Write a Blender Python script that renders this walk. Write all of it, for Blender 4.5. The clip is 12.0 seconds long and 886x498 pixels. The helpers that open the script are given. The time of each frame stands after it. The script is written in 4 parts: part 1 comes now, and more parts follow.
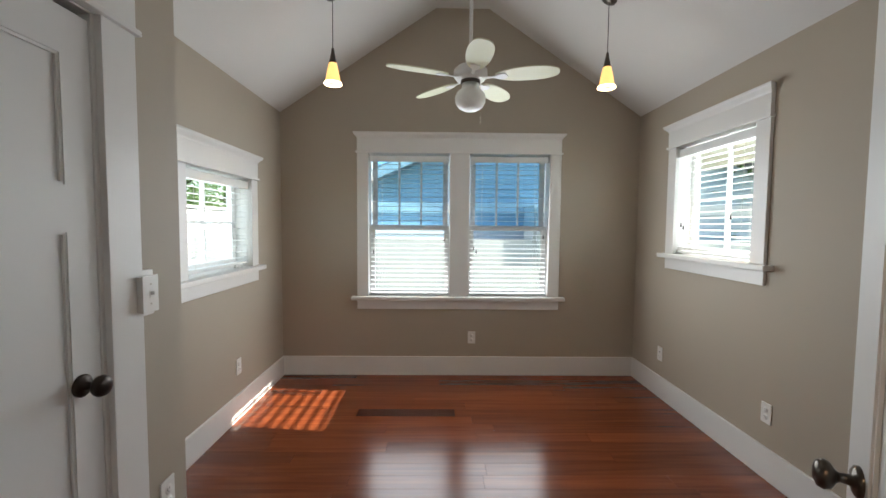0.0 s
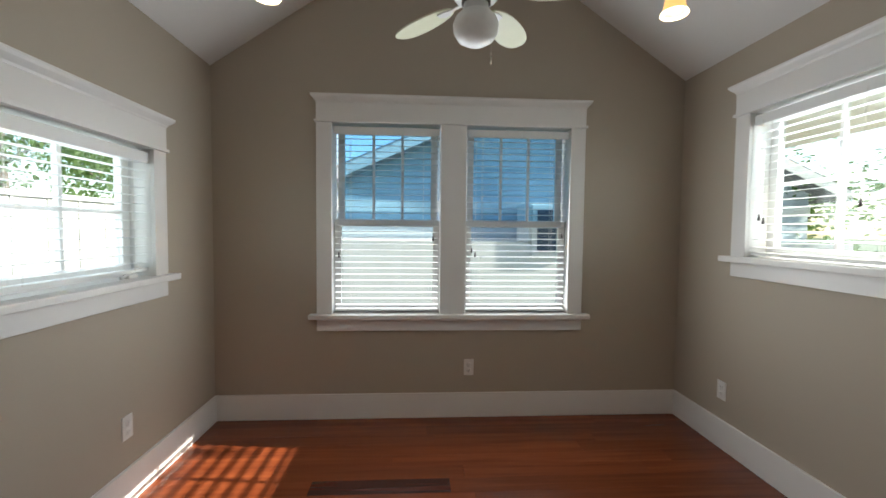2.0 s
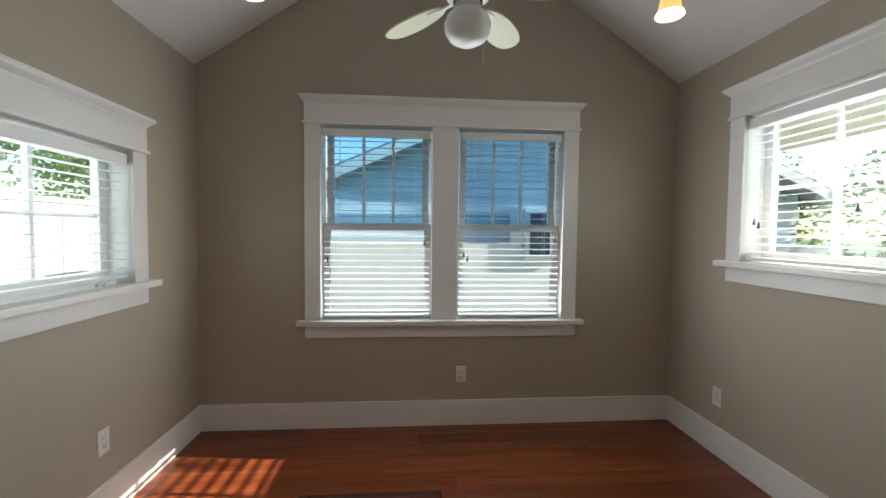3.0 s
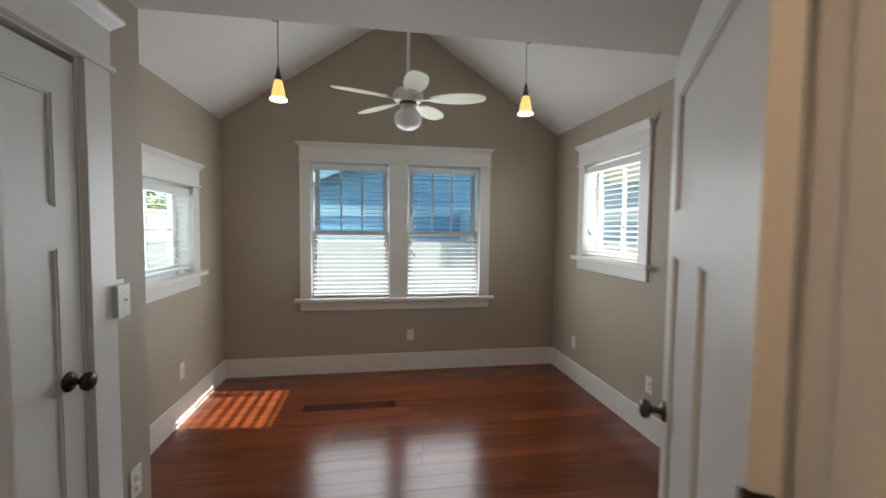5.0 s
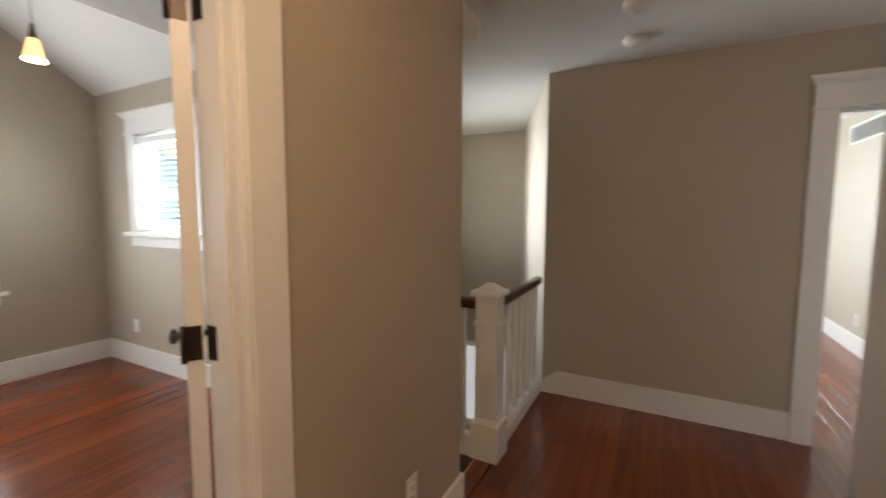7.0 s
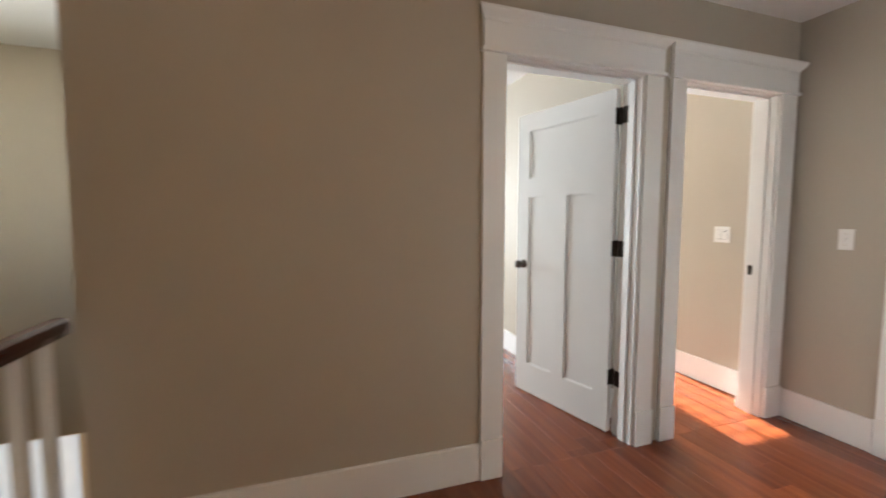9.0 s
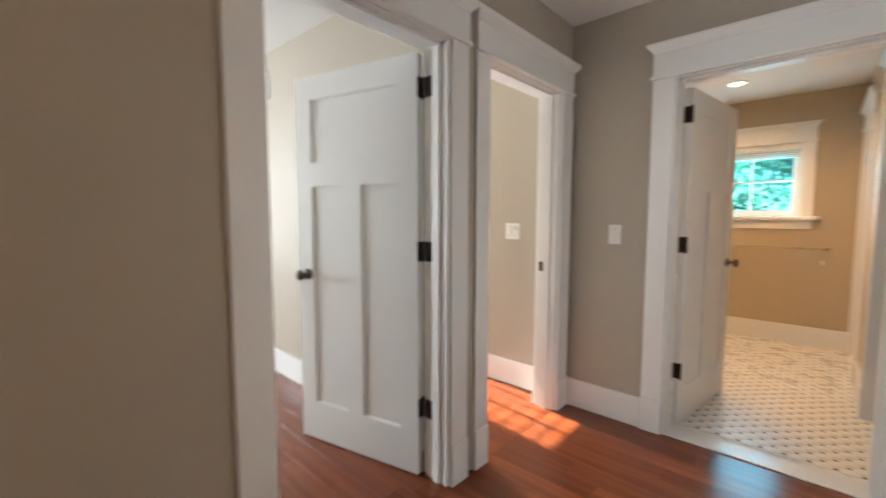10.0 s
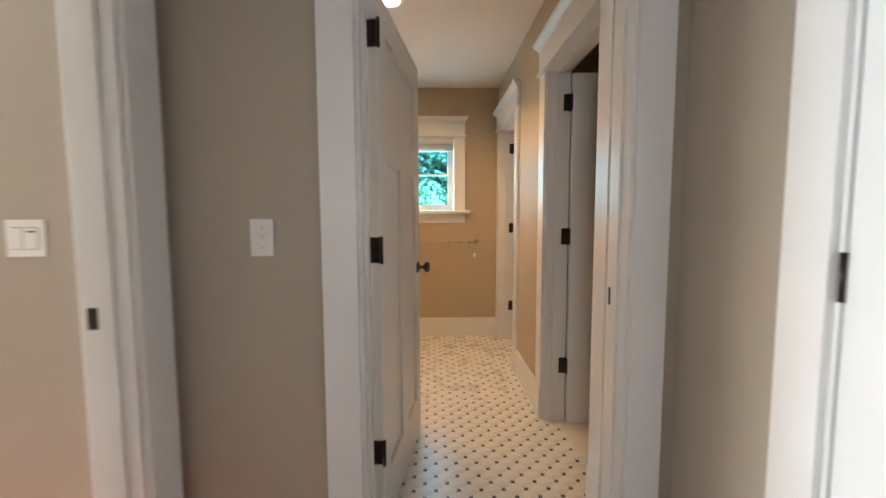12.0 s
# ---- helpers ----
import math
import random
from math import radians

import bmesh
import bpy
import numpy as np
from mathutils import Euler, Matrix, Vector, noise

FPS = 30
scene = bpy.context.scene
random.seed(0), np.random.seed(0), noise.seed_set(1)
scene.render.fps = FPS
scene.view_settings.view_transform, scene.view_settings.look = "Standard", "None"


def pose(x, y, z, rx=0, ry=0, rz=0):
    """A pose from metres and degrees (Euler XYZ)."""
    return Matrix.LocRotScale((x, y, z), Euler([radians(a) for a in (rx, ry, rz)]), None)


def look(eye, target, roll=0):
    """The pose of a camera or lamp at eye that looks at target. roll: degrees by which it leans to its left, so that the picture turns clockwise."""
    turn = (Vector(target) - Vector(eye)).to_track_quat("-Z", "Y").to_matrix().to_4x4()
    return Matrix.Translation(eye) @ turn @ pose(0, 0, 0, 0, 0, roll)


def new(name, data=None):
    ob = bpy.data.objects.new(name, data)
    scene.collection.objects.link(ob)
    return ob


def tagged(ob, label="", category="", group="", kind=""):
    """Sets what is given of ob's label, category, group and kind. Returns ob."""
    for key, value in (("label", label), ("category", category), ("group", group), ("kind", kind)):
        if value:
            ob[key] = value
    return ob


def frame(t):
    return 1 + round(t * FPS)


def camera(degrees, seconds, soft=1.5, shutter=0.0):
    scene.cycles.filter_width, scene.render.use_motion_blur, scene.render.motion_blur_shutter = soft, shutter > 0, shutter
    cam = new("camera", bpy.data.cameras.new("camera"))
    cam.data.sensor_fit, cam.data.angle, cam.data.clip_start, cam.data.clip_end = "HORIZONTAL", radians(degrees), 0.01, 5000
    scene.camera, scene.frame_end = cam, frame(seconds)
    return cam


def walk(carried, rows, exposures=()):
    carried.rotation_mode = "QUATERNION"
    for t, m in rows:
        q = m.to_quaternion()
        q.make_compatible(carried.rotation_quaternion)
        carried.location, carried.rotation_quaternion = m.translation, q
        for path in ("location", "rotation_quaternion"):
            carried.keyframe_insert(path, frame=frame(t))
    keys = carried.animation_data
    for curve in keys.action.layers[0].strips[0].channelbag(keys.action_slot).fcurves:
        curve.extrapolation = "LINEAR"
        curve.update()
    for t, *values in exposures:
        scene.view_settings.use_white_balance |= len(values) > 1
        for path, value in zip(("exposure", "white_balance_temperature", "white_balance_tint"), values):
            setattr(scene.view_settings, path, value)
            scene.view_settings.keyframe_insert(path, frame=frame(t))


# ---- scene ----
cam = camera(94.3, 12.0, shutter=0.5)
PATH = [
    (0, (0.434, 0.151, 1.41), (0.463, 2.148, 1.297), 0.5),
    (0.5, (0.443, 0.195, 1.392), (0.492, 2.191, 1.282), 0.6),
    (1, (0.443, 0.398, 1.364), (0.521, 2.394, 1.253), 0.6),
    (1.5, (0.442, 0.738, 1.352), (0.542, 2.733, 1.25), 0.6),
    (2, (0.4, 1.078, 1.347), (0.518, 3.073, 1.252), 0.6),
    (2.5, (0.392, 1.235, 1.348), (0.527, 3.228, 1.255), 0.6),
    (3, (0.411, 1.137, 1.361), (0.564, 3.129, 1.276), 0.6),
    (5, (0.411, -0.156, 1.459), (0.736, 1.815, 1.352), 0.6),
    (5.5, (0.373, -0.363, 1.393), (0.993, 1.536, 1.291), 0.4),
    (6, (0.371, -0.5, 1.39), (1.469, 1.167, 1.257), 0.5),
    (6.5, (0.388, -0.558, 1.384), (1.893, 0.75, 1.229), 0.3),
    (7, (0.355, -0.632, 1.379), (2.122, 0.289, 1.205), 0.2),
    (8.8, (1.585, -0.606, 1.241), (3.525, -1.07, 1.09), 0.0),
    (9, (1.749, -0.624, 1.238), (3.637, -1.265, 1.089), 0.1),
    (9.5, (2.068, -0.782, 1.243), (3.748, -1.854, 1.077), 0.1),
    (10, (2.278, -0.963, 1.231), (3.625, -2.432, 1.072), 0.1),
    (10.5, (2.414, -1.158, 1.226), (3.338, -2.925, 1.066), 0.1),
    (11, (2.498, -1.462, 1.213), (3.0, -3.391, 1.056), 0.1),
    (11.5, (2.59, -1.791, 1.211), (2.761, -3.777, 1.049), -0.1),
    (12, (2.655, -2.183, 1.192), (2.605, -4.175, 1.027), -0.2),
]
walk(cam, [(t, look(eye, target, roll)) for t, eye, target, roll in PATH], [(0, 2.35), (1.5, 2.15), (2.5, 1.9), (3.5, 1.95), (5.0, 2.1), (5.5, 2.25), (6.0, 2.55), (6.5, 2.9), (7.0, 3.1), (9.0, 3.45), (9.5, 3.45), (10.0, 3.25), (10.5, 2.9), (11.0, 2.7), (11.5, 2.6), (12.0, 2.9)])

# ---- world, sun, large lights ----
SUN = Vector((-1.0, 0.105, -0.466)).normalized()
world = bpy.data.worlds.new("sky")
scene.world = world
world.use_nodes = True
wn = world.node_tree.nodes
sky = wn.new("ShaderNodeTexSky")
sky.sky_type, sky.sun_disc = "NISHITA", False
sky.sun_elevation = math.asin(-SUN.z)
sky.sun_rotation = math.atan2(-SUN.x, -SUN.y)
world.node_tree.links.new(sky.outputs[0], wn["Background"].inputs[0])
wn["Background"].inputs[1].default_value = 0.10


def lamp(name, kind, m, energy, color=(1, 1, 1), **more):
    data = bpy.data.lights.new(name, kind)
    data.energy, data.color = energy, color
    if kind == "SUN":
        data.angle = more["angle"]
    if kind == "POINT":
        data.shadow_soft_size = more["radius"]
    if kind == "AREA":
        data.shape, data.size, data.size_y = "RECTANGLE", more["w"], more["h"]
        data.spread = more["spread"] if "spread" in more else math.pi
    if kind == "SPOT":
        data.spot_size, data.spot_blend, data.shadow_soft_size = more["cone"], 0.6, more["radius"]
    ob = new(name, data)
    ob.matrix_world = m
    return ob


lamp("sun", "SUN", look((0, 0, 30), Vector((0, 0, 30)) + SUN), 5.0, (1.0, 0.93, 0.82), angle=0.0065)
DAY = (0.91, 0.96, 1.0)
# the sky's light in the openings of the windows
lamp("window_light_north_a", "AREA", look((0.175, 3.985, 1.41), (0.175, 0, 1.2)), 3.3, DAY, w=0.72, h=1.28)
lamp("window_light_north_b", "AREA", look((1.095, 3.985, 1.41), (1.095, 0, 1.2)), 3.3, DAY, w=0.72, h=1.28)
lamp("window_light_east", "AREA", look((2.466, 2.95, 1.62), (0, 2.95, 1.3)), 2.9, DAY, w=0.80, h=0.82)
lamp("window_light_west", "AREA", look((-1.168, 2.92, 1.42), (2, 2.92, 1.2)), 1.2, DAY, w=0.80, h=0.66)
lamp("window_light_stair", "AREA", look((4.1, 2.01, 1.6), (4.1, 0, 1.5)), 2.9, DAY, w=1.3, h=1.1, spread=1.5)
lamp("window_light_guest", "AREA", look((7.39, -0.6, 1.4), (3, -1.0, 1.2)), 17, (0.80, 0.91, 1.0), w=0.84, h=1.1)
lamp("window_light_study", "AREA", look((7.39, -4.025, 1.4), (3, -4.0, 1.2)), 42, (0.83, 0.93, 1.0), w=1.48, h=1.1)
lamp("window_light_bath", "AREA", look((2.83, -6.348, 1.52), (2.83, 0, 1.2)), 1.6, DAY, w=0.76, h=0.62)
WARM = (1.0, 0.67, 0.40)
# unseen lamp, added for the warm light on the corridor's walls
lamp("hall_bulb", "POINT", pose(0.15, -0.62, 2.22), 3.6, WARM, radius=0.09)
lamp("stair_bulb", "POINT", pose(5.75, 0.35, -0.95), 1.6, (1.0, 0.62, 0.30), radius=0.08)
for lx, ly in ((2.885, -4.60), (2.885, -5.42)):
    lamp("downlight_bulb", "SPOT", look((lx, ly, 2.37), (lx, ly, 0)), 7.0, (1.0, 0.57, 0.25), cone=2.5, radius=0.05)
for lx in (-0.264, 1.559):
    lamp("pendant_bulb", "POINT", pose(lx, 2.942, 2.40), 0.5, (1.0, 0.55, 0.22), radius=0.02)


# ---- materials ----
def mat(name, color, rough=0.5, metal=0.0, var=0.08, scale=6.0, bump=0.05, fine=180.0, emit=None, strength=0.0, random_amount=0.0):
    m = bpy.data.materials.new(name)
    m.use_nodes = True
    nt = m.node_tree
    N, L = nt.nodes, nt.links
    p = N["Principled BSDF"]
    co = N.new("ShaderNodeTexCoord")
    big, small = N.new("ShaderNodeTexNoise"), N.new("ShaderNodeTexNoise")
    big.inputs["Scale"].default_value, small.inputs["Scale"].default_value = scale, fine
    big.inputs["Detail"].default_value = 4
    L.new(co.outputs["Object"], big.inputs["Vector"])
    L.new(co.outputs["Object"], small.inputs["Vector"])
    mix = N.new("ShaderNodeMixRGB")
    mix.inputs[1].default_value = (*[c * (1 - var) for c in color], 1)
    mix.inputs[2].default_value = (*[min(1, c * (1 + var)) for c in color], 1)
    L.new(big.outputs["Fac"], mix.inputs[0])
    out = mix.outputs[0]
    if random_amount:
        info = N.new("ShaderNodeObjectInfo")
        hsv = N.new("ShaderNodeHueSaturation")
        rng = N.new("ShaderNodeMapRange")
        rng.inputs[3].default_value, rng.inputs[4].default_value = 1 - random_amount, 1 + random_amount
        L.new(info.outputs["Random"], rng.inputs[0])
        L.new(rng.outputs[0], hsv.inputs["Value"])
        L.new(out, hsv.inputs["Color"])
        out = hsv.outputs[0]
    L.new(out, p.inputs["Base Color"])
    rr = N.new("ShaderNodeMapRange")
    rr.inputs[3].default_value, rr.inputs[4].default_value = max(0.02, rough - 0.05), min(1, rough + 0.05)
    L.new(big.outputs["Fac"], rr.inputs[0])
    L.new(rr.outputs[0], p.inputs["Roughness"])
    p.inputs["Metallic"].default_value = metal
    if bump:
        b = N.new("ShaderNodeBump")
        b.inputs["Strength"].default_value, b.inputs["Distance"].default_value = bump, 0.002
        L.new(small.outputs["Fac"], b.inputs["Height"])
        L.new(b.outputs[0], p.inputs["Normal"])
    if emit:
        p.inputs["Emission Color"].default_value = (*emit, 1)
        p.inputs["Emission Strength"].default_value = strength
    return m


def wood_mat(name, dark, light, rough, along=0, random_amount=0.3):
    m = bpy.data.materials.new(name)
    m.use_nodes = True
    N, L = m.node_tree.nodes, m.node_tree.links
    p = N["Principled BSDF"]
    co, mp, info, add = N.new("ShaderNodeTexCoord"), N.new("ShaderNodeMapping"), N.new("ShaderNodeObjectInfo"), N.new("ShaderNodeVectorMath")
    sc = [26, 26, 26]
    sc[along] = 1.3
    mp.inputs["Scale"].default_value = sc
    sep = N.new("ShaderNodeMath")
    sep.operation = "MULTIPLY"
    sep.inputs[1].default_value = 40
    L.new(info.outputs["Random"], sep.inputs[0])
    L.new(co.outputs["Object"], add.inputs[0])
    L.new(sep.outputs[0], add.inputs[1])
    L.new(add.outputs[0], mp.inputs["Vector"])
    n = N.new("ShaderNodeTexNoise")
    n.inputs["Scale"].default_value, n.inputs["Detail"].default_value, n.inputs["Distortion"].default_value = 1.0, 7, 0.6
    L.new(mp.outputs[0], n.inputs["Vector"])
    ramp = N.new("ShaderNodeValToRGB")
    ramp.color_ramp.elements[0].position, ramp.color_ramp.elements[0].color = 0.3, (*dark, 1)
    ramp.color_ramp.elements[1].position, ramp.color_ramp.elements[1].color = 0.72, (*light, 1)
    L.new(n.outputs["Fac"], ramp.inputs[0])
    hsv, rng = N.new("ShaderNodeHueSaturation"), N.new("ShaderNodeMapRange")
    rng.inputs[3].default_value, rng.inputs[4].default_value = 1 - random_amount, 1 + random_amount
    L.new(info.outputs["Random"], rng.inputs[0])
    L.new(rng.outputs[0], hsv.inputs["Value"])
    L.new(ramp.outputs[0], hsv.inputs["Color"])
    L.new(hsv.outputs[0], p.inputs["Base Color"])
    wear = N.new("ShaderNodeTexNoise")
    wear.inputs["Scale"].default_value, wear.inputs["Detail"].default_value = 3.5, 5
    L.new(co.outputs["Object"], wear.inputs["Vector"])
    rr = N.new("ShaderNodeMapRange")
    rr.inputs[3].default_value, rr.inputs[4].default_value = rough - 0.05, rough + 0.07
    L.new(wear.outputs["Fac"], rr.inputs[0])
    L.new(rr.outputs[0], p.inputs["Roughness"])
    b = N.new("ShaderNodeBump")
    b.inputs["Strength"].default_value, b.inputs["Distance"].default_value = 0.06, 0.001
    L.new(n.outputs["Fac"], b.inputs["Height"])
    L.new(b.outputs[0], p.inputs["Normal"])
    return m


def glass_mat(name, tint):
    m = bpy.data.materials.new(name)
    m.use_nodes = True
    N, L = m.node_tree.nodes, m.node_tree.links
    N.remove(N["Principled BSDF"])
    tr, gl, mix = N.new("ShaderNodeBsdfTransparent"), N.new("ShaderNodeBsdfGlossy"), N.new("ShaderNodeMixShader")
    tr.inputs[0].default_value = (*tint, 1)
    gl.inputs["Roughness"].default_value = 0.02
    mix.inputs[0].default_value = 0.05
    L.new(tr.outputs[0], mix.inputs[1])
    L.new(gl.outputs[0], mix.inputs[2])
    L.new(mix.outputs[0], N["Material Output"].inputs[0])
    return m


def leaf_mat(name, color, glow):
    """A leaf: glossy-diffuse front mixed with light that comes through from behind."""
    m = mat(name, color, 0.5, var=0.5, scale=1.6, bump=0)
    N, L = m.node_tree.nodes, m.node_tree.links
    tl, mix = N.new("ShaderNodeBsdfTranslucent"), N.new("ShaderNodeMixShader")
    tl.inputs[0].default_value = (*glow, 1)
    mix.inputs[0].default_value = 0.45
    L.new(N["Principled BSDF"].outputs[0], mix.inputs[1])
    L.new(tl.outputs[0], mix.inputs[2])
    L.new(mix.outputs[0], N["Material Output"].inputs[0])
    return m


PAINT = mat("greige_wall_paint", (0.43, 0.375, 0.30), 0.6, var=0.03, scale=2.0, bump=0.12, fine=260)
PAINT_BATH = mat("tan_wall_paint", (0.47, 0.38, 0.26), 0.55, var=0.03, scale=2.0, bump=0.12, fine=260)
CEIL = mat("ceiling_paint", (0.74, 0.73, 0.71), 0.8, var=0.02, scale=2.0, bump=0.15, fine=220)
TRIM = mat("white_trim_paint", (0.78, 0.77, 0.75), 0.32, var=0.02, scale=5, bump=0.03)
DOORW = mat("white_door_paint", (0.76, 0.76, 0.75), 0.38, var=0.02, scale=5, bump=0.03)
PLASTIC = mat("white_plastic", (0.80, 0.79, 0.76), 0.3, var=0.02, bump=0)
SLOT = mat("dark_slot", (0.05, 0.05, 0.05), 0.6, bump=0)
BRONZE = mat("oil_rubbed_bronze", (0.045, 0.035, 0.03), 0.35, 0.8, var=0.3, scale=30, bump=0.05)
PEWTER = mat("aged_pewter", (0.10, 0.085, 0.072), 0.3, 0.9, var=0.2, scale=30, bump=0.02)
NICKEL = mat("brushed_nickel", (0.55, 0.50, 0.42), 0.28, 1.0, var=0.1, scale=30, bump=0.02)
BRASS = mat("worn_brass", (0.45, 0.30, 0.12), 0.35, 0.9, var=0.25, scale=30, bump=0.02)
FLOORW = wood_mat("cherry_floor_planks", (0.130, 0.029, 0.010), (0.222, 0.056, 0.019), 0.19, random_amount=0.2)
FLOORDARK = wood_mat("dark_cherry_plank", (0.045, 0.010, 0.006), (0.075, 0.018, 0.009), 0.22, random_amount=0.05)
FLOORD = mat("floor_joint", (0.05, 0.012, 0.007), 0.7, bump=0)
RAILW = wood_mat("dark_rail_wood", (0.035, 0.008, 0.005), (0.075, 0.018, 0.012), 0.25, random_amount=0.0)
GLASS = glass_mat("clear_glass", (0.93, 0.97, 0.96))
GLASS_BLUE = glass_mat("blue_tinted_glass", (0.58, 0.80, 0.92))
GLASS_TEAL = glass_mat("teal_tinted_glass", (0.45, 0.84, 0.97))
SLATM = mat("blind_slat_vinyl", (0.80, 0.81, 0.80), 0.4, var=0.02, bump=0)
CORD = mat("blind_cord", (0.70, 0.68, 0.63), 0.7, bump=0)
TASSEL = mat("dark_cord_tassel", (0.06, 0.05, 0.05), 0.5, bump=0)
FANW = mat("fan_white_enamel", (0.74, 0.74, 0.72), 0.35, var=0.03, bump=0.02)
# white blades; the yellow-green of reflected light is put into the colour
BLADE = mat("fan_blade_reflected_tint", (0.72, 0.73, 0.54), 0.45, var=0.04, scale=14, bump=0.05)
GLOBE = mat("frosted_globe_glass", (0.82, 0.82, 0.80), 0.35, var=0.1, scale=22, bump=0.05)
SHADE = mat("amber_glass_shade", (0.85, 0.62, 0.35), 0.3, var=0.1, scale=20, bump=0, emit=(1.0, 0.48, 0.13), strength=0.32)
SHADE_RIM = mat("lit_shade_rim", (0.95, 0.85, 0.65), 0.3, bump=0, emit=(1.0, 0.80, 0.50), strength=1.6)
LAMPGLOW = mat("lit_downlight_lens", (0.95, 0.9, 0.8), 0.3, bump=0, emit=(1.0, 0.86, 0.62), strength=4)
TILE = mat("white_mosaic_tile", (0.74, 0.72, 0.67), 0.28, var=0.06, scale=9, bump=0.02)
TILEDOT = mat("black_mosaic_dot", (0.025, 0.022, 0.02), 0.3, bump=0)
GROUT = mat("tile_grout", (0.70, 0.68, 0.63), 0.85, bump=0.1)
MARBLE = mat("white_marble_threshold", (0.76, 0.75, 0.72), 0.2, var=0.08, scale=7, bump=0.01)
PALESIDE = mat("weathered_pale_boards", (0.36, 0.36, 0.35), 0.75, var=0.08, bump=0.15)
SIDING = mat("grey_blue_siding", (0.44, 0.52, 0.58), 0.7, var=0.06, bump=0.1)
WHITESIDE = mat("white_siding", (0.70, 0.70, 0.68), 0.6, var=0.05, bump=0.1)
ROOFM = mat("grey_shingles", (0.16, 0.16, 0.17), 0.9, var=0.25, scale=25, bump=0.5, fine=60)
LEAF = leaf_mat("green_leaves", (0.055, 0.105, 0.022), (0.11, 0.20, 0.04))
# paler copy of LEAF, with the daylight's brightness put into its colour
LEAFPALE = leaf_mat("brightened_leaves", (0.09, 0.15, 0.10), (0.16, 0.30, 0.18))
BARK = mat("tree_bark", (0.09, 0.07, 0.05), 0.9, var=0.3, scale=12, bump=0.6, fine=50)
GRASS = mat("lawn_ground", (0.06, 0.09, 0.03), 0.95, var=0.4, scale=0.6, bump=0.4, fine=30)
DARKGLASS = mat("dark_window_glass", (0.03, 0.05, 0.08), 0.08, bump=0)
CABINET = mat("white_vanity_paint", (0.74, 0.71, 0.64), 0.4, bump=0.02)
LOWPAINT = mat("lower_wall_paint", (0.55, 0.44, 0.28), 0.6, var=0.03, bump=0.1)


# ---- mesh helpers ----
def box(bm, x0, y0, z0, x1, y1, z1):
    vs = [bm.verts.new(c) for c in ((x0, y0, z0), (x1, y0, z0), (x1, y1, z0), (x0, y1, z0), (x0, y0, z1), (x1, y0, z1), (x1, y1, z1), (x0, y1, z1))]
    for f in ((3, 2, 1, 0), (4, 5, 6, 7), (0, 1, 5, 4), (1, 2, 6, 5), (2, 3, 7, 6), (3, 0, 4, 7)):
        bm.faces.new([vs[i] for i in f])
    return bm


def boxes(*cuts, bevel=0.0):
    bm = bmesh.new()
    for c in cuts:
        box(bm, min(c[0], c[3]), min(c[1], c[4]), min(c[2], c[5]), max(c[0], c[3]), max(c[1], c[4]), max(c[2], c[5]))
    if bevel:
        bmesh.ops.bevel(bm, geom=bm.edges[:], offset=bevel, segments=2, affect="EDGES", profile=0.6)
    return bm


def prism(outline, axis, a, b):
    """An outline of (p, q) swept from a to b along axis; p, q are the other two axes in order."""
    bm = bmesh.new()
    def at(p, q, s):
        return {0: (s, p, q), 1: (p, s, q), 2: (p, q, s)}[axis]
    lo = [bm.verts.new(at(p, q, a)) for p, q in outline]
    hi = [bm.verts.new(at(p, q, b)) for p, q in outline]
    n = len(outline)
    bm.faces.new(lo[::-1])
    bm.faces.new(hi)
    for i in range(n):
        bm.faces.new((lo[i], lo[(i + 1) % n], hi[(i + 1) % n], hi[i]))
    bmesh.ops.recalc_face_normals(bm, faces=bm.faces[:])
    return bm


def lathe(profile, n=24, m=None):
    """A profile of (radius, z) turned round z."""
    bm = bmesh.new()
    rings = []
    for r, z in profile:
        if r < 1e-6:
            rings.append([bm.verts.new((0, 0, z))])
        else:
            rings.append([bm.verts.new((r * math.cos(2 * math.pi * i / n), r * math.sin(2 * math.pi * i / n), z)) for i in range(n)])
    for a, b in zip(rings, rings[1:]):
        for i in range(n):
            j = (i + 1) % n
            if len(a) == 1 and len(b) > 1:
                bm.faces.new((a[0], b[j], b[i]))
            elif len(b) == 1 and len(a) > 1:
                bm.faces.new((a[i], a[j], b[0]))
            elif len(a) > 1:
                bm.faces.new((a[i], a[j], b[j], b[i]))
    bmesh.ops.recalc_face_normals(bm, faces=bm.faces[:])
    for f in bm.faces:
        f.smooth = True
    if m is not None:
        bm.transform(m)
    return bm


def tube(points, radius, n=8):
    bm = bmesh.new()
    pts = [Vector(p) for p in points]
    rings = []
    for i, p in enumerate(pts):
        d = (pts[min(i + 1, len(pts) - 1)] - pts[max(i - 1, 0)]).normalized()
        side = d.orthogonal().normalized()
        if rings:
            side = (last - d * last.dot(d)).normalized()
        last = side
        up = d.cross(side)
        r = radius[i] if isinstance(radius, (list, tuple)) else radius
        rings.append([bm.verts.new(p + r * (math.cos(2 * math.pi * k / n) * side + math.sin(2 * math.pi * k / n) * up)) for k in range(n)])
    for a, b in zip(rings, rings[1:]):
        for k in range(n):
            bm.faces.new((a[k], a[(k + 1) % n], b[(k + 1) % n], b[k]))
    bm.faces.new(rings[0][::-1])
    bm.faces.new(rings[-1])
    for f in bm.faces:
        f.smooth = True
    return bm


def part(name, bm, material, parent=None, label="", m=None):
    me = bpy.data.meshes.new(name)
    bm.to_mesh(me)
    bm.free()
    me.materials.append(material)
    ob = new(name, me)
    ob.parent = parent
    if m is not None:
        ob.matrix_local = m
    if label:
        tagged(ob, label)
    return ob


